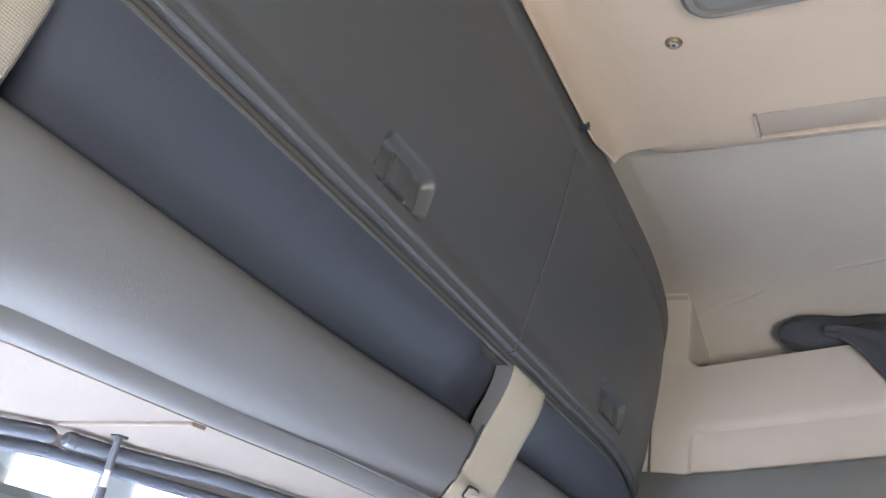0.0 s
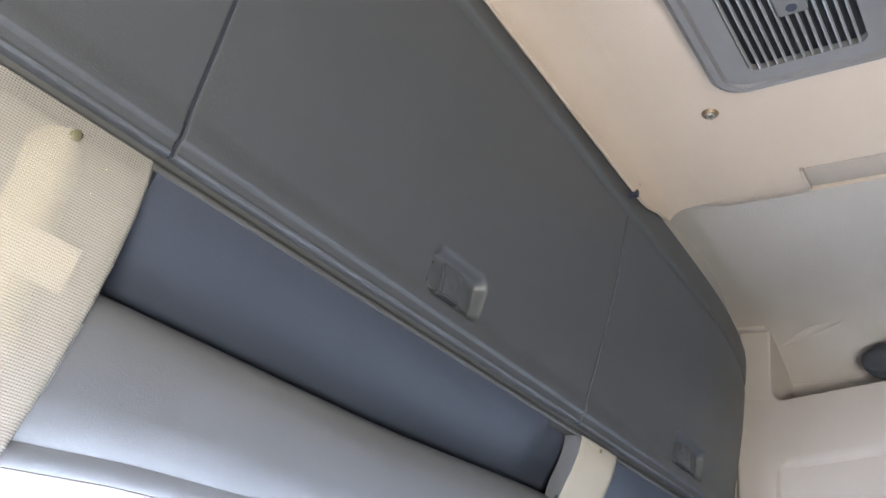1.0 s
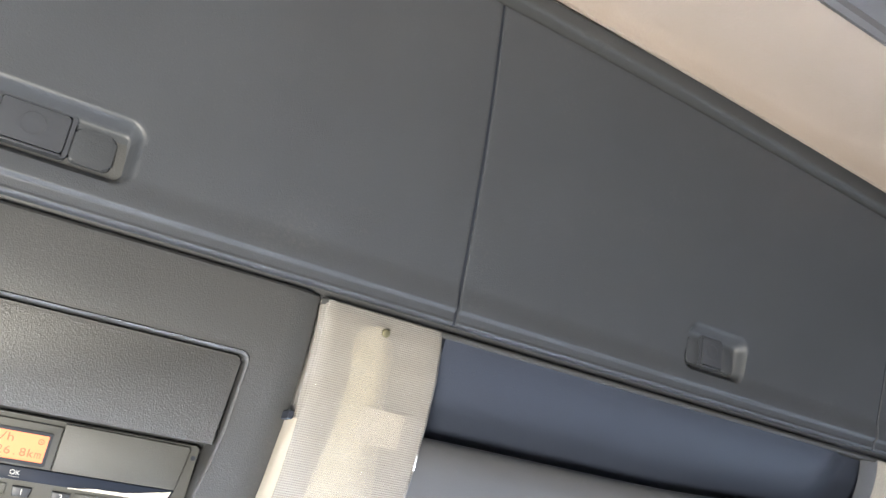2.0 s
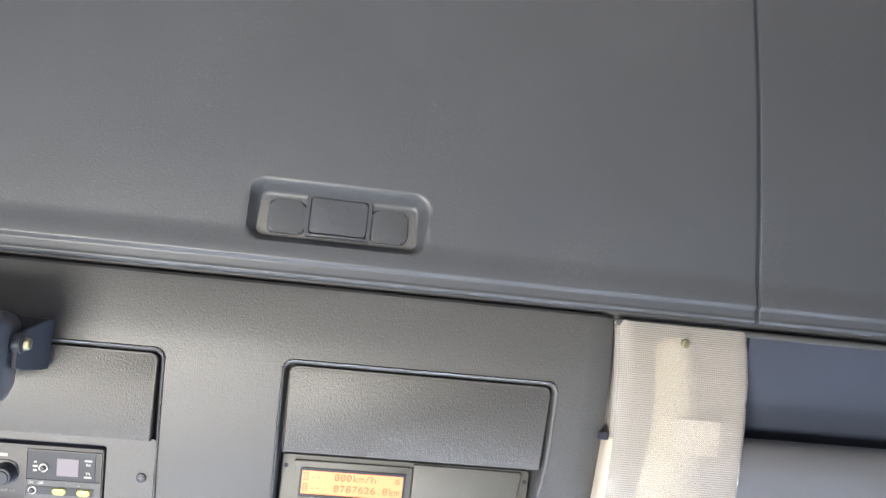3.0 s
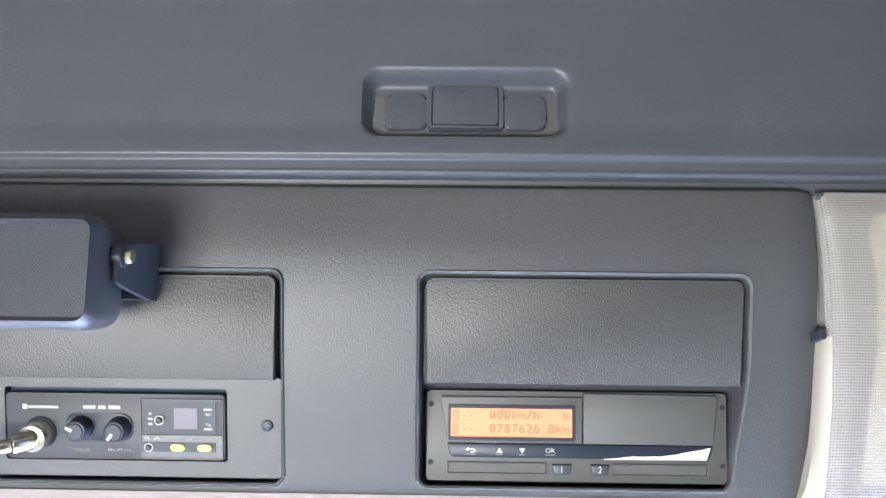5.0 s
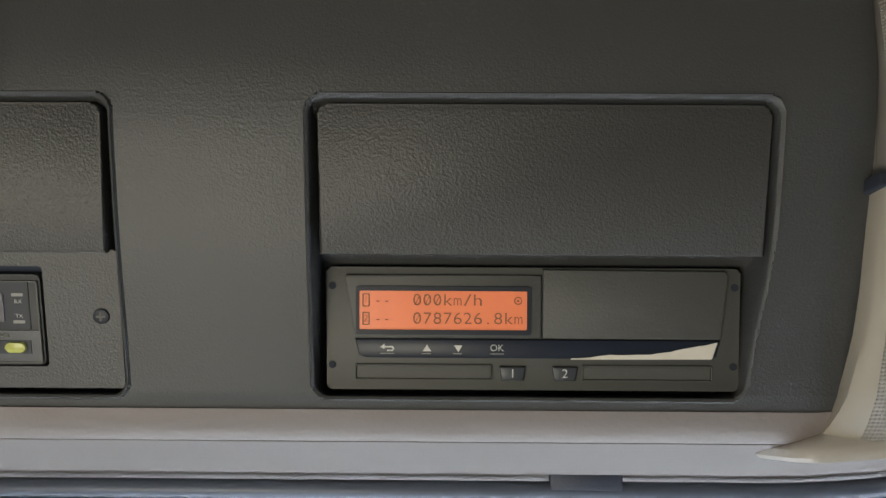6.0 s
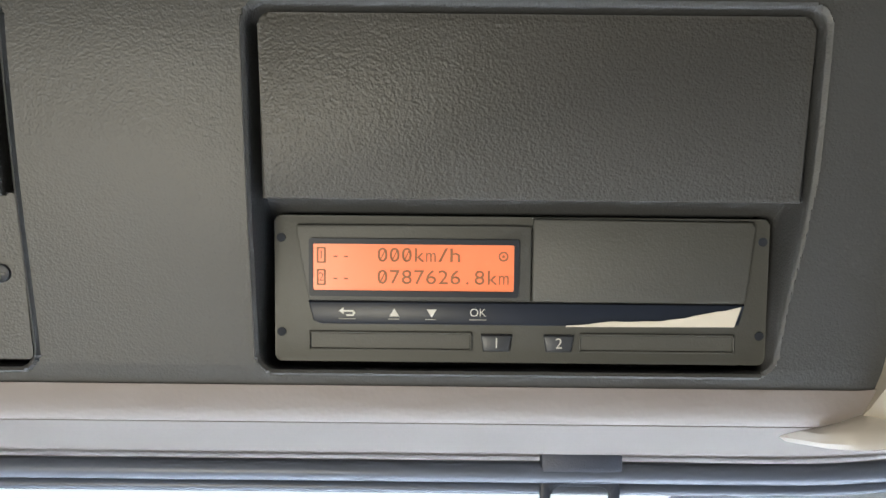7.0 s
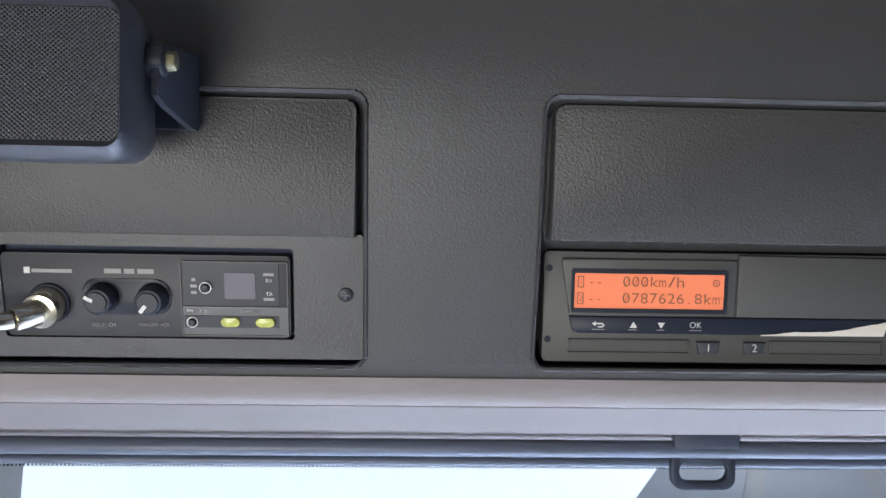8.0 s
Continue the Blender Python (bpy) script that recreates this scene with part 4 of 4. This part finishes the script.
def cb_radio():
    """A two-way radio in a black plate in the other slot."""
    mm = 0.001
    plate_ob = thing("radio_mounting_plate", pose(-0.8165, -0.0108, 1.4995, 22), "charcoal mounting plate screwed round the radio", "mounting plate")
    o, i = rounded(-104.5 * mm, 104.5 * mm, -30.5 * mm, 32.8 * mm, 2 * mm), rounded(-68 * mm, 71 * mm, -20.5 * mm, 25.5 * mm, 2 * mm)
    part("plate", ring(o, i, 0.0, 0.012), PLASTIC, plate_ob)
    for x in (-96, 96):
        s = part("screw", rod((x * mm, -0.0012, 3 * mm), (x * mm, 0.004, 3 * mm), 3.6 * mm, n=18, bevel=0.0006), BLACK, plate_ob, "black cross-head screw", smooth=True)
        part("cross_slot", box((x - 2) * mm, (x + 2) * mm, -0.0015, 0.0, 2.6 * mm, 3.4 * mm), GREYFACE, s)
        part("cross_slot", box((x - 0.4) * mm, (x + 0.4) * mm, -0.0015, 0.0, 1 * mm, 5 * mm), GREYFACE, s)
    r = thing("two_way_radio", pose(-0.8165, -0.0108, 1.4995, 22) @ pose(0, 0.0012, 0), "charcoal two-way radio with two knobs and a small screen", "radio")
    part("face", slab(rounded(-67.7 * mm, 69 * mm, -20.0 * mm, 21.4 * mm, 2 * mm), 0.0, 0.012, 0.0006), RADIOFACE, r, smooth=True)
    part("shadow_gap", box(-69 * mm, 72 * mm, 0.006, 0.016, -22 * mm, 27 * mm), NAVYGAP, r)
    part("knob_field", slab(rounded(-30.6 * mm, 11.6 * mm, -8.8 * mm, 9.2 * mm, 7 * mm), -0.0008, 0.002, 0.0006), BLACK, r, smooth=True)
    for a, b in ((-19.4, -11.4), (-10.0, -5.0), (-3.6, 4.1)):
        part("name_bar", box(a * mm, b * mm, -0.0005, 0.001, 11.8 * mm, 14.2 * mm), GREYINK, r, "pale unreadable name bar")
    part("maker_mark", box(-57.3 * mm, -54.4 * mm, -0.0005, 0.001, 11.2 * mm, 14.4 * mm, 0.0003), WHITEINK, r, "pale maker's mark")
    part("maker_bar", box(-53.6 * mm, -34.6 * mm, -0.0005, 0.001, 11.8 * mm, 13.6 * mm), GREYINK, r, "pale maker's bar")
    for x in (-20.4, 3.6):
        k = part("knob", rod((x * mm, -0.0005, 0.2 * mm), (x * mm, -0.010, 0.2 * mm), 7.6 * mm, 6.4 * mm, 28, 0.001), BLACK, r, smooth=True)
        part("knob_cap", rod((x * mm, -0.0098, 0.2 * mm), (x * mm, -0.0110, 0.2 * mm), 5.2 * mm, 4.8 * mm, 24), BLACK, k, smooth=True)
        part("pointer", box(-0.9 * mm, 0.9 * mm, -0.0114, -0.0090, -5.8 * mm, -1.5 * mm), WHITEINK, k, "white pointer", m=pose(x * mm, 0, 0.2 * mm, 0, 118 if x < 0 else 38, 0))
    lettering("SQUELCH", 2.6 * mm, GREYINK, r, -21.3 * mm, -0.0004, -14.2 * mm, "knob_legend")
    lettering("ON/OFF VOL", 2.6 * mm, GREYINK, r, 3.1 * mm, -0.0004, -13.8 * mm, "knob_legend")
    sec = part("screen_section", ring(rounded(16.6 * mm, 68.2 * mm, -19 * mm, 18.8 * mm, 1 * mm), rounded(17.2 * mm, 67.6 * mm, -18.4 * mm, 18.2 * mm, 0.6 * mm), -0.0014, 0.001), GREYFACE, r, "framed control section")
    part("upper_field", box(17.2 * mm, 63.6 * mm, -0.0006, 0.001, -3.4 * mm, 18.2 * mm), BLACK, sec)
    part("lower_field", box(17.2 * mm, 67.6 * mm, -0.0009, 0.001, -18.4 * mm, -4.0 * mm), BUTTON, sec)
    part("key_recess", box(17.8 * mm, 63.4 * mm, -0.0013, 0.001, -14.6 * mm, -8.6 * mm), BLACK, sec)
    part("lcd", slab(rounded(37.6 * mm, 52.4 * mm, 0.0 * mm, 13.2 * mm, 0.6 * mm), -0.0012, 0.0), BLUELCD, sec, "blue-grey unlit screen")
    for x, z, rr in ((28.7, 5.7, 2.9), (21.8, -11.7, 2.7)):
        c = [((x + rr * math.cos(2 * math.pi * q / 24)) * mm, (z + rr * math.sin(2 * math.pi * q / 24)) * mm) for q in range(24)]
        d = [((x + (rr - 0.45) * math.cos(2 * math.pi * q / 24)) * mm, (z + (rr - 0.45) * math.sin(2 * math.pi * q / 24)) * mm) for q in range(24)]
        part("control_ring", ring(c, d, -0.0024, -0.0004), WHITEINK, sec, "white ring")
        part("control_button", rod((x * mm, -0.0006, z * mm), (x * mm, -0.004, z * mm), (rr - 0.9) * mm, n=20, bevel=0.0004), BLACK, sec, smooth=True)
    for x in (40.2, 57.0):
        part("channel_key", slab(rounded((x - 4.5) * mm, (x + 4.5) * mm, -13.6 * mm, -9.2 * mm, 1.9 * mm), -0.0032, 0.0, 0.0006), GREENLENS, sec, "yellow-green lit key", smooth=True)
    lettering("FM", 2.4 * mm, WHITEINK, sec, 20.6 * mm, -0.0011, -6.3 * mm, "band_letters")
    lettering("AM", 2.4 * mm, WHITEINK, sec, 26.8 * mm, -0.0011, -6.3 * mm, "band_letters")
    lettering("CHANNEL", 2.0 * mm, GREYINK, sec, 49.5 * mm, -0.0011, -6.3 * mm, "band_letters")
    lettering("RX", 2.6 * mm, WHITEINK, sec, 59.0 * mm, -0.0008, 9.3 * mm, "status_letters")
    lettering("TX", 2.6 * mm, WHITEINK, sec, 59.0 * mm, -0.0008, 2.6 * mm, "status_letters")
    for z in (12.4, 0.0):
        part("status_bar", box(56.2 * mm, 61.4 * mm, -0.0009, 0.0, (z - 0.7) * mm, (z + 0.7) * mm), GREYINK, sec)
    for z, w in ((9.4, 1.8), (6.2, 3.2), (3.0, 2.6)):
        part("selector_bar", box((22.8 - w / 2) * mm, (22.8 + w / 2) * mm, -0.0009, 0.0, (z - 0.7) * mm, (z + 0.7) * mm), GREYINK, sec)
    # microphone plug and its lead
    m = thing("microphone_plug", pose(-0.8165, -0.0108, 1.4995, 22) @ pose(-0.0465, 0.003, -0.0035) @ Matrix.Scale(0.86, 4), "shiny nickel microphone plug with a grey lead", "plug")
    part("socket_ring", rod((0, 0.002, 0), (0, -0.004, 0), 0.0125, 0.0115, 28, 0.001), BLACK, m, smooth=True)
    part("collar", rod((0, -0.003, 0), (0, -0.016, -0.001), 0.0105, 0.0100, 28, 0.0008), BRASS, m, smooth=True)
    part("barrel", rod((0, -0.016, -0.001), (-0.009, -0.026, -0.002), 0.0074, 0.0068, 24, 0.0008), BRASS, m, smooth=True)
    part("cable_gland", rod((-0.009, -0.026, -0.002), (-0.020, -0.034, -0.0025), 0.0055, 0.0040, 20, 0.0008), BRASS, m, smooth=True)
    pts = [(-0.020 - 0.014 * q, -0.034 - 0.004 * q, -0.0025 + 0.0012 * q - 0.0016 * q * q) for q in steps(0, 7, 14)]
    part("lead", tube(pts, 0.0034, 10), LEAD, m, "grey rubber lead", smooth=True)
    return r


cb_radio()


def loudspeaker():
    """A small boxed loudspeaker in a bracket, fixed over a slot cover; its front lies at y = 0 of its own frame."""
    t = thing("loudspeaker", pose(-0.8710, -0.1262, 1.5690, 10), "black boxed loudspeaker with a perforated grille in a bracket", "loudspeaker")
    w, h = 0.0800, 0.0304
    bm = bmesh.new()
    loops = []
    for k, y, r in ((1.0, 0.0065, 0.009), (1.0, 0.018, 0.009), (0.965, 0.038, 0.009), (0.90, 0.058, 0.010), (0.80, 0.064, 0.010)):
        loops.append([bm.verts.new((x, y, z)) for x, z in rounded(-w * k, w * k, -h * k, h * k, r)])
    n = len(loops[0])
    inner_loop = [bm.verts.new((x, 0.0005, z)) for x, z in rounded(-w + 0.0022, w - 0.0022, -h + 0.0042, h - 0.0042, 0.006)]
    rim = [bm.verts.new((x, 0.003, z)) for x, z in rounded(-w + 0.0036, w - 0.0036, -h + 0.0064, h - 0.0064, 0.004)]
    loops = [rim, inner_loop] + loops
    for a, b in zip(loops, loops[1:]):
        for i in range(n):
            bm.faces.new((a[i], a[(i + 1) % n], b[(i + 1) % n], b[i]))
    bm.faces.new(loops[-1])
    part("housing", bm, HOUSING, t, smooth=True)
    part("cone_backing", box(-w + 0.004, w - 0.004, 0.0055, 0.012, -h + 0.0068, h - 0.0068), DEEP, t)
    # perforated grille: a lattice of slanted bars
    bm = bmesh.new()
    gx, gz, pitch, bar = w - 0.0032, h - 0.0066, 0.0019, 0.00050
    for s in (-1, 1):
        c = -(gx + 1.2 * gz)
        while c < gx + 1.2 * gz:
            pts = []
            for zz in (-gz, gz):
                pts.append((c + s * zz * 1.15, zz))
            (xa, za), (xb, zb) = pts
            def clip(x, z, x2, z2):
                if x < -gx:
                    q = (-gx - x) / (x2 - x); return -gx, z + (z2 - z) * q
                if x > gx:
                    q = (gx - x) / (x2 - x); return gx, z + (z2 - z) * q
                return x, z
            if max(xa, xb) > -gx and min(xa, xb) < gx:
                a2, b2 = clip(xa, za, xb, zb), clip(xb, zb, xa, za)
                d = Vector((b2[0] - a2[0], 0, b2[1] - a2[1]))
                if d.length > 0.002:
                    nrm = Vector((-d.z, 0, d.x)).normalized() * bar / 2
                    q = [bm.verts.new(Vector((p[0], 0.0034 + 0.0002 * s, p[1])) + k * nrm) for p, k in ((a2, -1), (b2, -1), (b2, 1), (a2, 1))]
                    e = [bm.verts.new(v.co + Vector((0, 0.0010, 0))) for v in q]
                    bm.faces.new(q)
                    for i in range(4):
                        bm.faces.new((q[i], e[i], e[(i + 1) % 4], q[(i + 1) % 4]))
            c += pitch
    tagged(part("grille", bm, MESHGREY, t, "dark perforated grille"), kind="stuff")
    part("badge", slab(rounded(-0.016, 0.004, -0.0215, -0.0145, 0.001), 0.0015, 0.0045, 0.0004), WHITEINK, t, "small pale badge")
    # bracket arms with their bolts
    for s in (-1, 1):
        arm = part("bracket_arm", slab([(0.022, -0.004), (0.034, -0.0065), (0.070, -0.0105), (0.080, -0.0105), (0.080, 0.024), (0.034, 0.018), (0.022, 0.013)], 0.0, 0.003, 0.0006), BLACK, t, "black steel bracket arm", m=Matrix(((0, s, 0, s * (w + 0.0015)), (1, 0, 0, 0), (0, 0, 1, 0), (0, 0, 0, 1))))
        part("bolt", rod((s * (w - 0.005), 0.027, 0.0105), (s * (w + 0.006), 0.027, 0.0105), 0.0068, 0.0064, 20, 0.001), BLACK, t, smooth=True)
        part("bolt_head", rod((s * (w + 0.004), 0.029, 0.0105), (s * (w + 0.0095), 0.029, 0.0105), 0.0044, 0.0040, 6, 0.0006), OLDSTEEL, t, "dull bolt head, yellowish reflection in its colour", smooth=True)
    part("bracket_bar", box(-w - 0.003, w + 0.003, 0.0775, 0.0825, -0.010, 0.0235, 0.001), BLACK, t, smooth=True)
    part("bracket_spacer", box(-0.05, 0.05, 0.082, 0.092, -0.008, 0.016, 0.001), BLACK, t, smooth=True)
    return t


loudspeaker()

# ---------------------------------------------------------------- on the roof
HATCHGREY = material("grey_hatch_plastic", (0.108, 0.105, 0.105), 0.45, grain=0.15, grain_size=0.001)
SLAT = material("grey_vent_slat", (0.17, 0.175, 0.18), 0.45)


def roof_hatch():
    """A ventilation hatch: a moulded frame, slats, and a latch plate. It faces down; built facing -y, then turned."""
    t = thing("roof_vent", pose(0.0, -0.3335, PANEL_Z, 90, 0, 0), "grey roof vent with a slatted grille in a rounded frame", "roof vent")
    w, h = 0.174, 0.0935
    o = lambda k, r: rounded(-w + 0.66 * k, w - 0.66 * k, -h + k, h - k, r, 6)
    bm = bmesh.new()
    loops = [[bm.verts.new((x, y, z)) for x, z in o(k, r)] for k, y, r in ((-0.002, 0.001, 0.034), (0.0, -0.006, 0.032), (0.003, -0.013, 0.03), (0.008, -0.016, 0.028), (0.014, -0.015, 0.024), (0.017, -0.011, 0.02), (0.019, -0.011, 0.018), (0.040, -0.009, 0.010), (0.041, -0.002, 0.009))]
    for a, b in zip(loops, loops[1:]):
        for i in range(len(a)):
            bm.faces.new((a[i], a[(i + 1) % len(a)], b[(i + 1) % len(a)], b[i]))
    part("frame", bm, HATCHGREY, t, smooth=True)
    # Near-black plate: the dark depth behind the slats is put into its colour.
    part("backing", box(-w + 0.02, w - 0.02, -0.0022, 0.002, -h + 0.03, h - 0.03), material("black_vent_backing", (0.008, 0.009, 0.011), 0.8), t)
    first = None
    n = 13
    for i in range(n):
        z = -h + 0.045 + (2 * h - 0.09) * i / (n - 1)
        if first is None:
            first = part("slat", box(-w + 0.027, w - 0.027, -0.0098, -0.0068, -0.0009, 0.0009, 0.0004), SLAT, t, m=pose(0, 0, z, 18))
        else:
            ob = new("slat", first.data)
            ob.parent, ob.matrix_basis = t, pose(0, 0, z, 18)
    plate_m = pose(0.060, 0, 0.0045)
    latch = part("latch_plate", slab(rounded(-0.026, 0.0235, -0.0125, 0.0125, 0.002), -0.0115, -0.003, 0.001), HATCHGREY, t, "grey latch plate with faded red print", m=plate_m, smooth=True)
    part("latch_hole", rod((0.0155, -0.0120, 0.0), (0.0155, -0.0100, 0.0), 0.0048, n=20), DEEP, latch)
    red = material("faded_red_print", (0.17, 0.12, 0.115), 0.6)
    for k in range(4):
        part("print_bar", box(-0.019 + 0.0055 * k, -0.0168 + 0.0055 * k, -0.0119, -0.0112, -0.008, 0.008), red, latch)
    return t


roof_hatch()
sc = thing("roof_screw", pose(0.208, -0.219, PANEL_Z), "bright steel screw in a dark washer", "screw")
part("washer", rod((0, 0, 0.001), (0, 0, -0.0030), 0.0100, 0.0070, 24, 0.001), material("bronze_washer", (0.17, 0.13, 0.085), 0.4, metal=0.6), sc, smooth=True)
part("head", rod((0, 0, -0.002), (0, 0, -0.0038), 0.0056, 0.0052, 24, 0.0006), STEEL, sc, smooth=True)
part("hex_recess", rod((0, 0, -0.0036), (0, 0, -0.0040), 0.0016, n=6), DEEP, sc)

INSERT = material("grey_beige_insert", (0.245, 0.21, 0.178), 0.7, grain=0.3, grain_size=0.002)
ins = thing("roof_insert", pose(0.365, -0.45, PANEL_Z, 90), "flat grey-beige insert let into the roof panel", "roof insert")
part("tray", slab(rounded(-0.020, 0.020, -0.17, 0.17, 0.004), -0.0015, 0.003, 0.0006), INSERT, ins, smooth=True)
part("edge_lip", box(0.0195, 0.0235, -0.0065, 0.002, -0.172, 0.172, 0.0012), ROOF, ins, "cream raised lip", smooth=True)
part("end_stop", box(-0.0215, 0.020, -0.0055, 0.002, -0.1745, -0.1700, 0.0012), INSERT, ins, smooth=True)

es = thing("edge_strip", pose(0, 0, 0), "cream edging strip along the locker surround", "trim", kind="structure")


def edging(x, v):
    """A rolled lip that hangs over the lockers and runs up into the roof panel."""
    y, z = ((-0.0945, 1.962), (-0.0965, 1.957), (-0.100, 1.9545), (-0.1035, 1.9550), (-0.106, 1.9585), (-0.109, 1.9635), (-0.115, 1.9685), (-0.124, 1.9715), (-0.139, 1.9735), (-0.160, 1.9744), (-0.185, 1.9765))[int(v)]
    drop = max(0.0, 1.9745 - z) * (1 - 0.55 * smoothstep(0.30, 0.385, x))
    return Vector((x, y, max(z, 1.9745) - drop - arch(x) * drop / 0.02))


part("strip", sheet(steps(-0.42, 0.385, 50), list(range(11)), edging, (0, 0.002, 0.005)), ROOF, es, smooth=True)
cl = thing("cable_clip", pose(0.283, -0.098, 1.962), "small dark cable end beside the roof edge", "cable clip")
part("clip", box(-0.0045, 0.0045, -0.007, 0.010, -0.0255, 0.004, 0.0015), BLACK, cl, smooth=True)
part("wire", tube([(0.0, -0.004, 0.004), (0.001, -0.008, -0.002), (-0.002, -0.009, -0.010), (-0.003, -0.004, -0.018)], 0.0012, 8), BLACK, cl, smooth=True)


# ---------------------------------------------------------------- passenger's side
RIM_Z = 1.893


def rise(y):
    return 0.178 * max(0.0, -y - 0.10)


def pocket(y, z):
    """1 in the hollow above the side panel's rim, with a round corner by the pillar."""
    r = 0.018
    dy, dz = max(0, y + 0.084 + r), max(0, RIM_Z + r - z)
    return 1 - smoothstep(-0.012, 0.006, math.hypot(dy, dz) - r)


def side_point(y, z):
    low = 1 - smoothstep(-0.003, 0.003, math.hypot(max(0, y + 0.092 + 0.02), max(0, z - 1.772 + 0.02)) - 0.02)
    round_off = 0.012 * smoothstep(-0.030, -0.020, y)
    belly = -0.012 * math.sin(math.pi * min(1, max(0, (z - 1.69) / 0.2)))
    return Vector((0.912 + 0.085 * pocket(y, z) + 0.010 * low * (1 - pocket(y, z)) + round_off + belly, y, z + rise(y)))


ys = with_edges(-1.3, -0.018, 40, [-0.084, -0.092], 0.004, near=steps(-0.12, -0.018, 30))
zs = sorted(set(steps(1.69, 2.045, 60) + steps(1.88, 1.93, 20)))
trim_side = thing("side_panel", pose(0, 0, 0), "beige moulded side panel with an open pocket", "side panel", kind="structure")
part("panel", sheet(ys, zs, side_point, (0.08, 0, 0)), TRIM, trim_side, smooth=True)
part("pillar_cap", box(0.895, 0.925, -0.076, -0.026, 2.018, 2.024, 0.002), TRIM, trim_side, smooth=True)
part("door_seal", sheet(steps(-1.3, 0.05, 20), [1.40, 1.55, 1.66, 1.686, 1.691], lambda y, z: Vector((0.905 + 0.05 * smoothstep(1.69, 1.5, z), y, z + rise(y) + 0.006)), (0.06, 0, 0)), PLASTIC, trim_side, "charcoal door surround", smooth=True)


seam_line = [(x, y, liner_z(x) + 0.0122) for x, y in ((0.965, -0.05), (0.945, -0.10), (0.91, -0.18), (0.877, -0.25), (0.845, -0.33), (0.82, -0.394), (0.79, -0.50), (0.75, -0.70))]
tagged(part("headliner_seam", tube(seam_line, 0.0140, 24), LINER, smooth=True), "soft welted seam in the beige headliner", "seam", kind="structure")


def jacket():
    """A dark sleeve lying in the pocket, with a flap that hangs over the rim."""
    t = thing("jacket", pose(0.925, -0.30, 1.95), "dark folded jacket lying over the pocket's rim", "jacket")
    bm = bmesh.new()
    loops = []
    for i, q in enumerate([0.0, 0.003, 0.008, 0.015, 0.024, 0.036, 0.05, 0.065] + steps(0.08, 1, 24)):
        c = Vector((0.002 + 0.01 * math.sin(5 * q), 0.075 - 0.60 * q, 0.006 - 0.012 * math.sin(3 * q) + 0.05 * q))
        r = 0.028 * (0.2 + 0.8 * math.sqrt(min(1, q / 0.05))) + 0.010 * q
        loop = []
        for k in range(20):
            a = 2 * math.pi * k / 20
            f = 1 + 0.22 * noise.noise(Vector((3 * math.cos(a), 3 * math.sin(a), 14 * q)))
            loop.append(bm.verts.new(c + Vector((0.95 * r * f * math.cos(a), 0, r * f * math.sin(a)))))
        loops.append(loop)
    for a, b in zip(loops, loops[1:]):
        for k in range(20):
            bm.faces.new((a[k], a[(k + 1) % 20], b[(k + 1) % 20], b[k]))
    bm.faces.new(loops[0])
    bm.faces.new(loops[-1])
    part("sleeve", bm, CLOTH, t, smooth=True)

    def flap(u, v):
        y = 0.0 - 0.48 * u
        drop = v * (0.02 + 0.20 * smoothstep(0.0, 0.4, u))
        f = 0.006 * noise.noise(Vector((9 * u, 4 * v, 1.3)))
        return Vector((-0.026 - 0.016 * smoothstep(0, 0.25, v) + f, y, 0.004 + 0.05 * u - drop))
    part("flap", sheet(steps(0, 1, 24), steps(0, 1, 12), flap, (0.006, 0, 0)), CLOTH, t, smooth=True)
    return t


jacket()
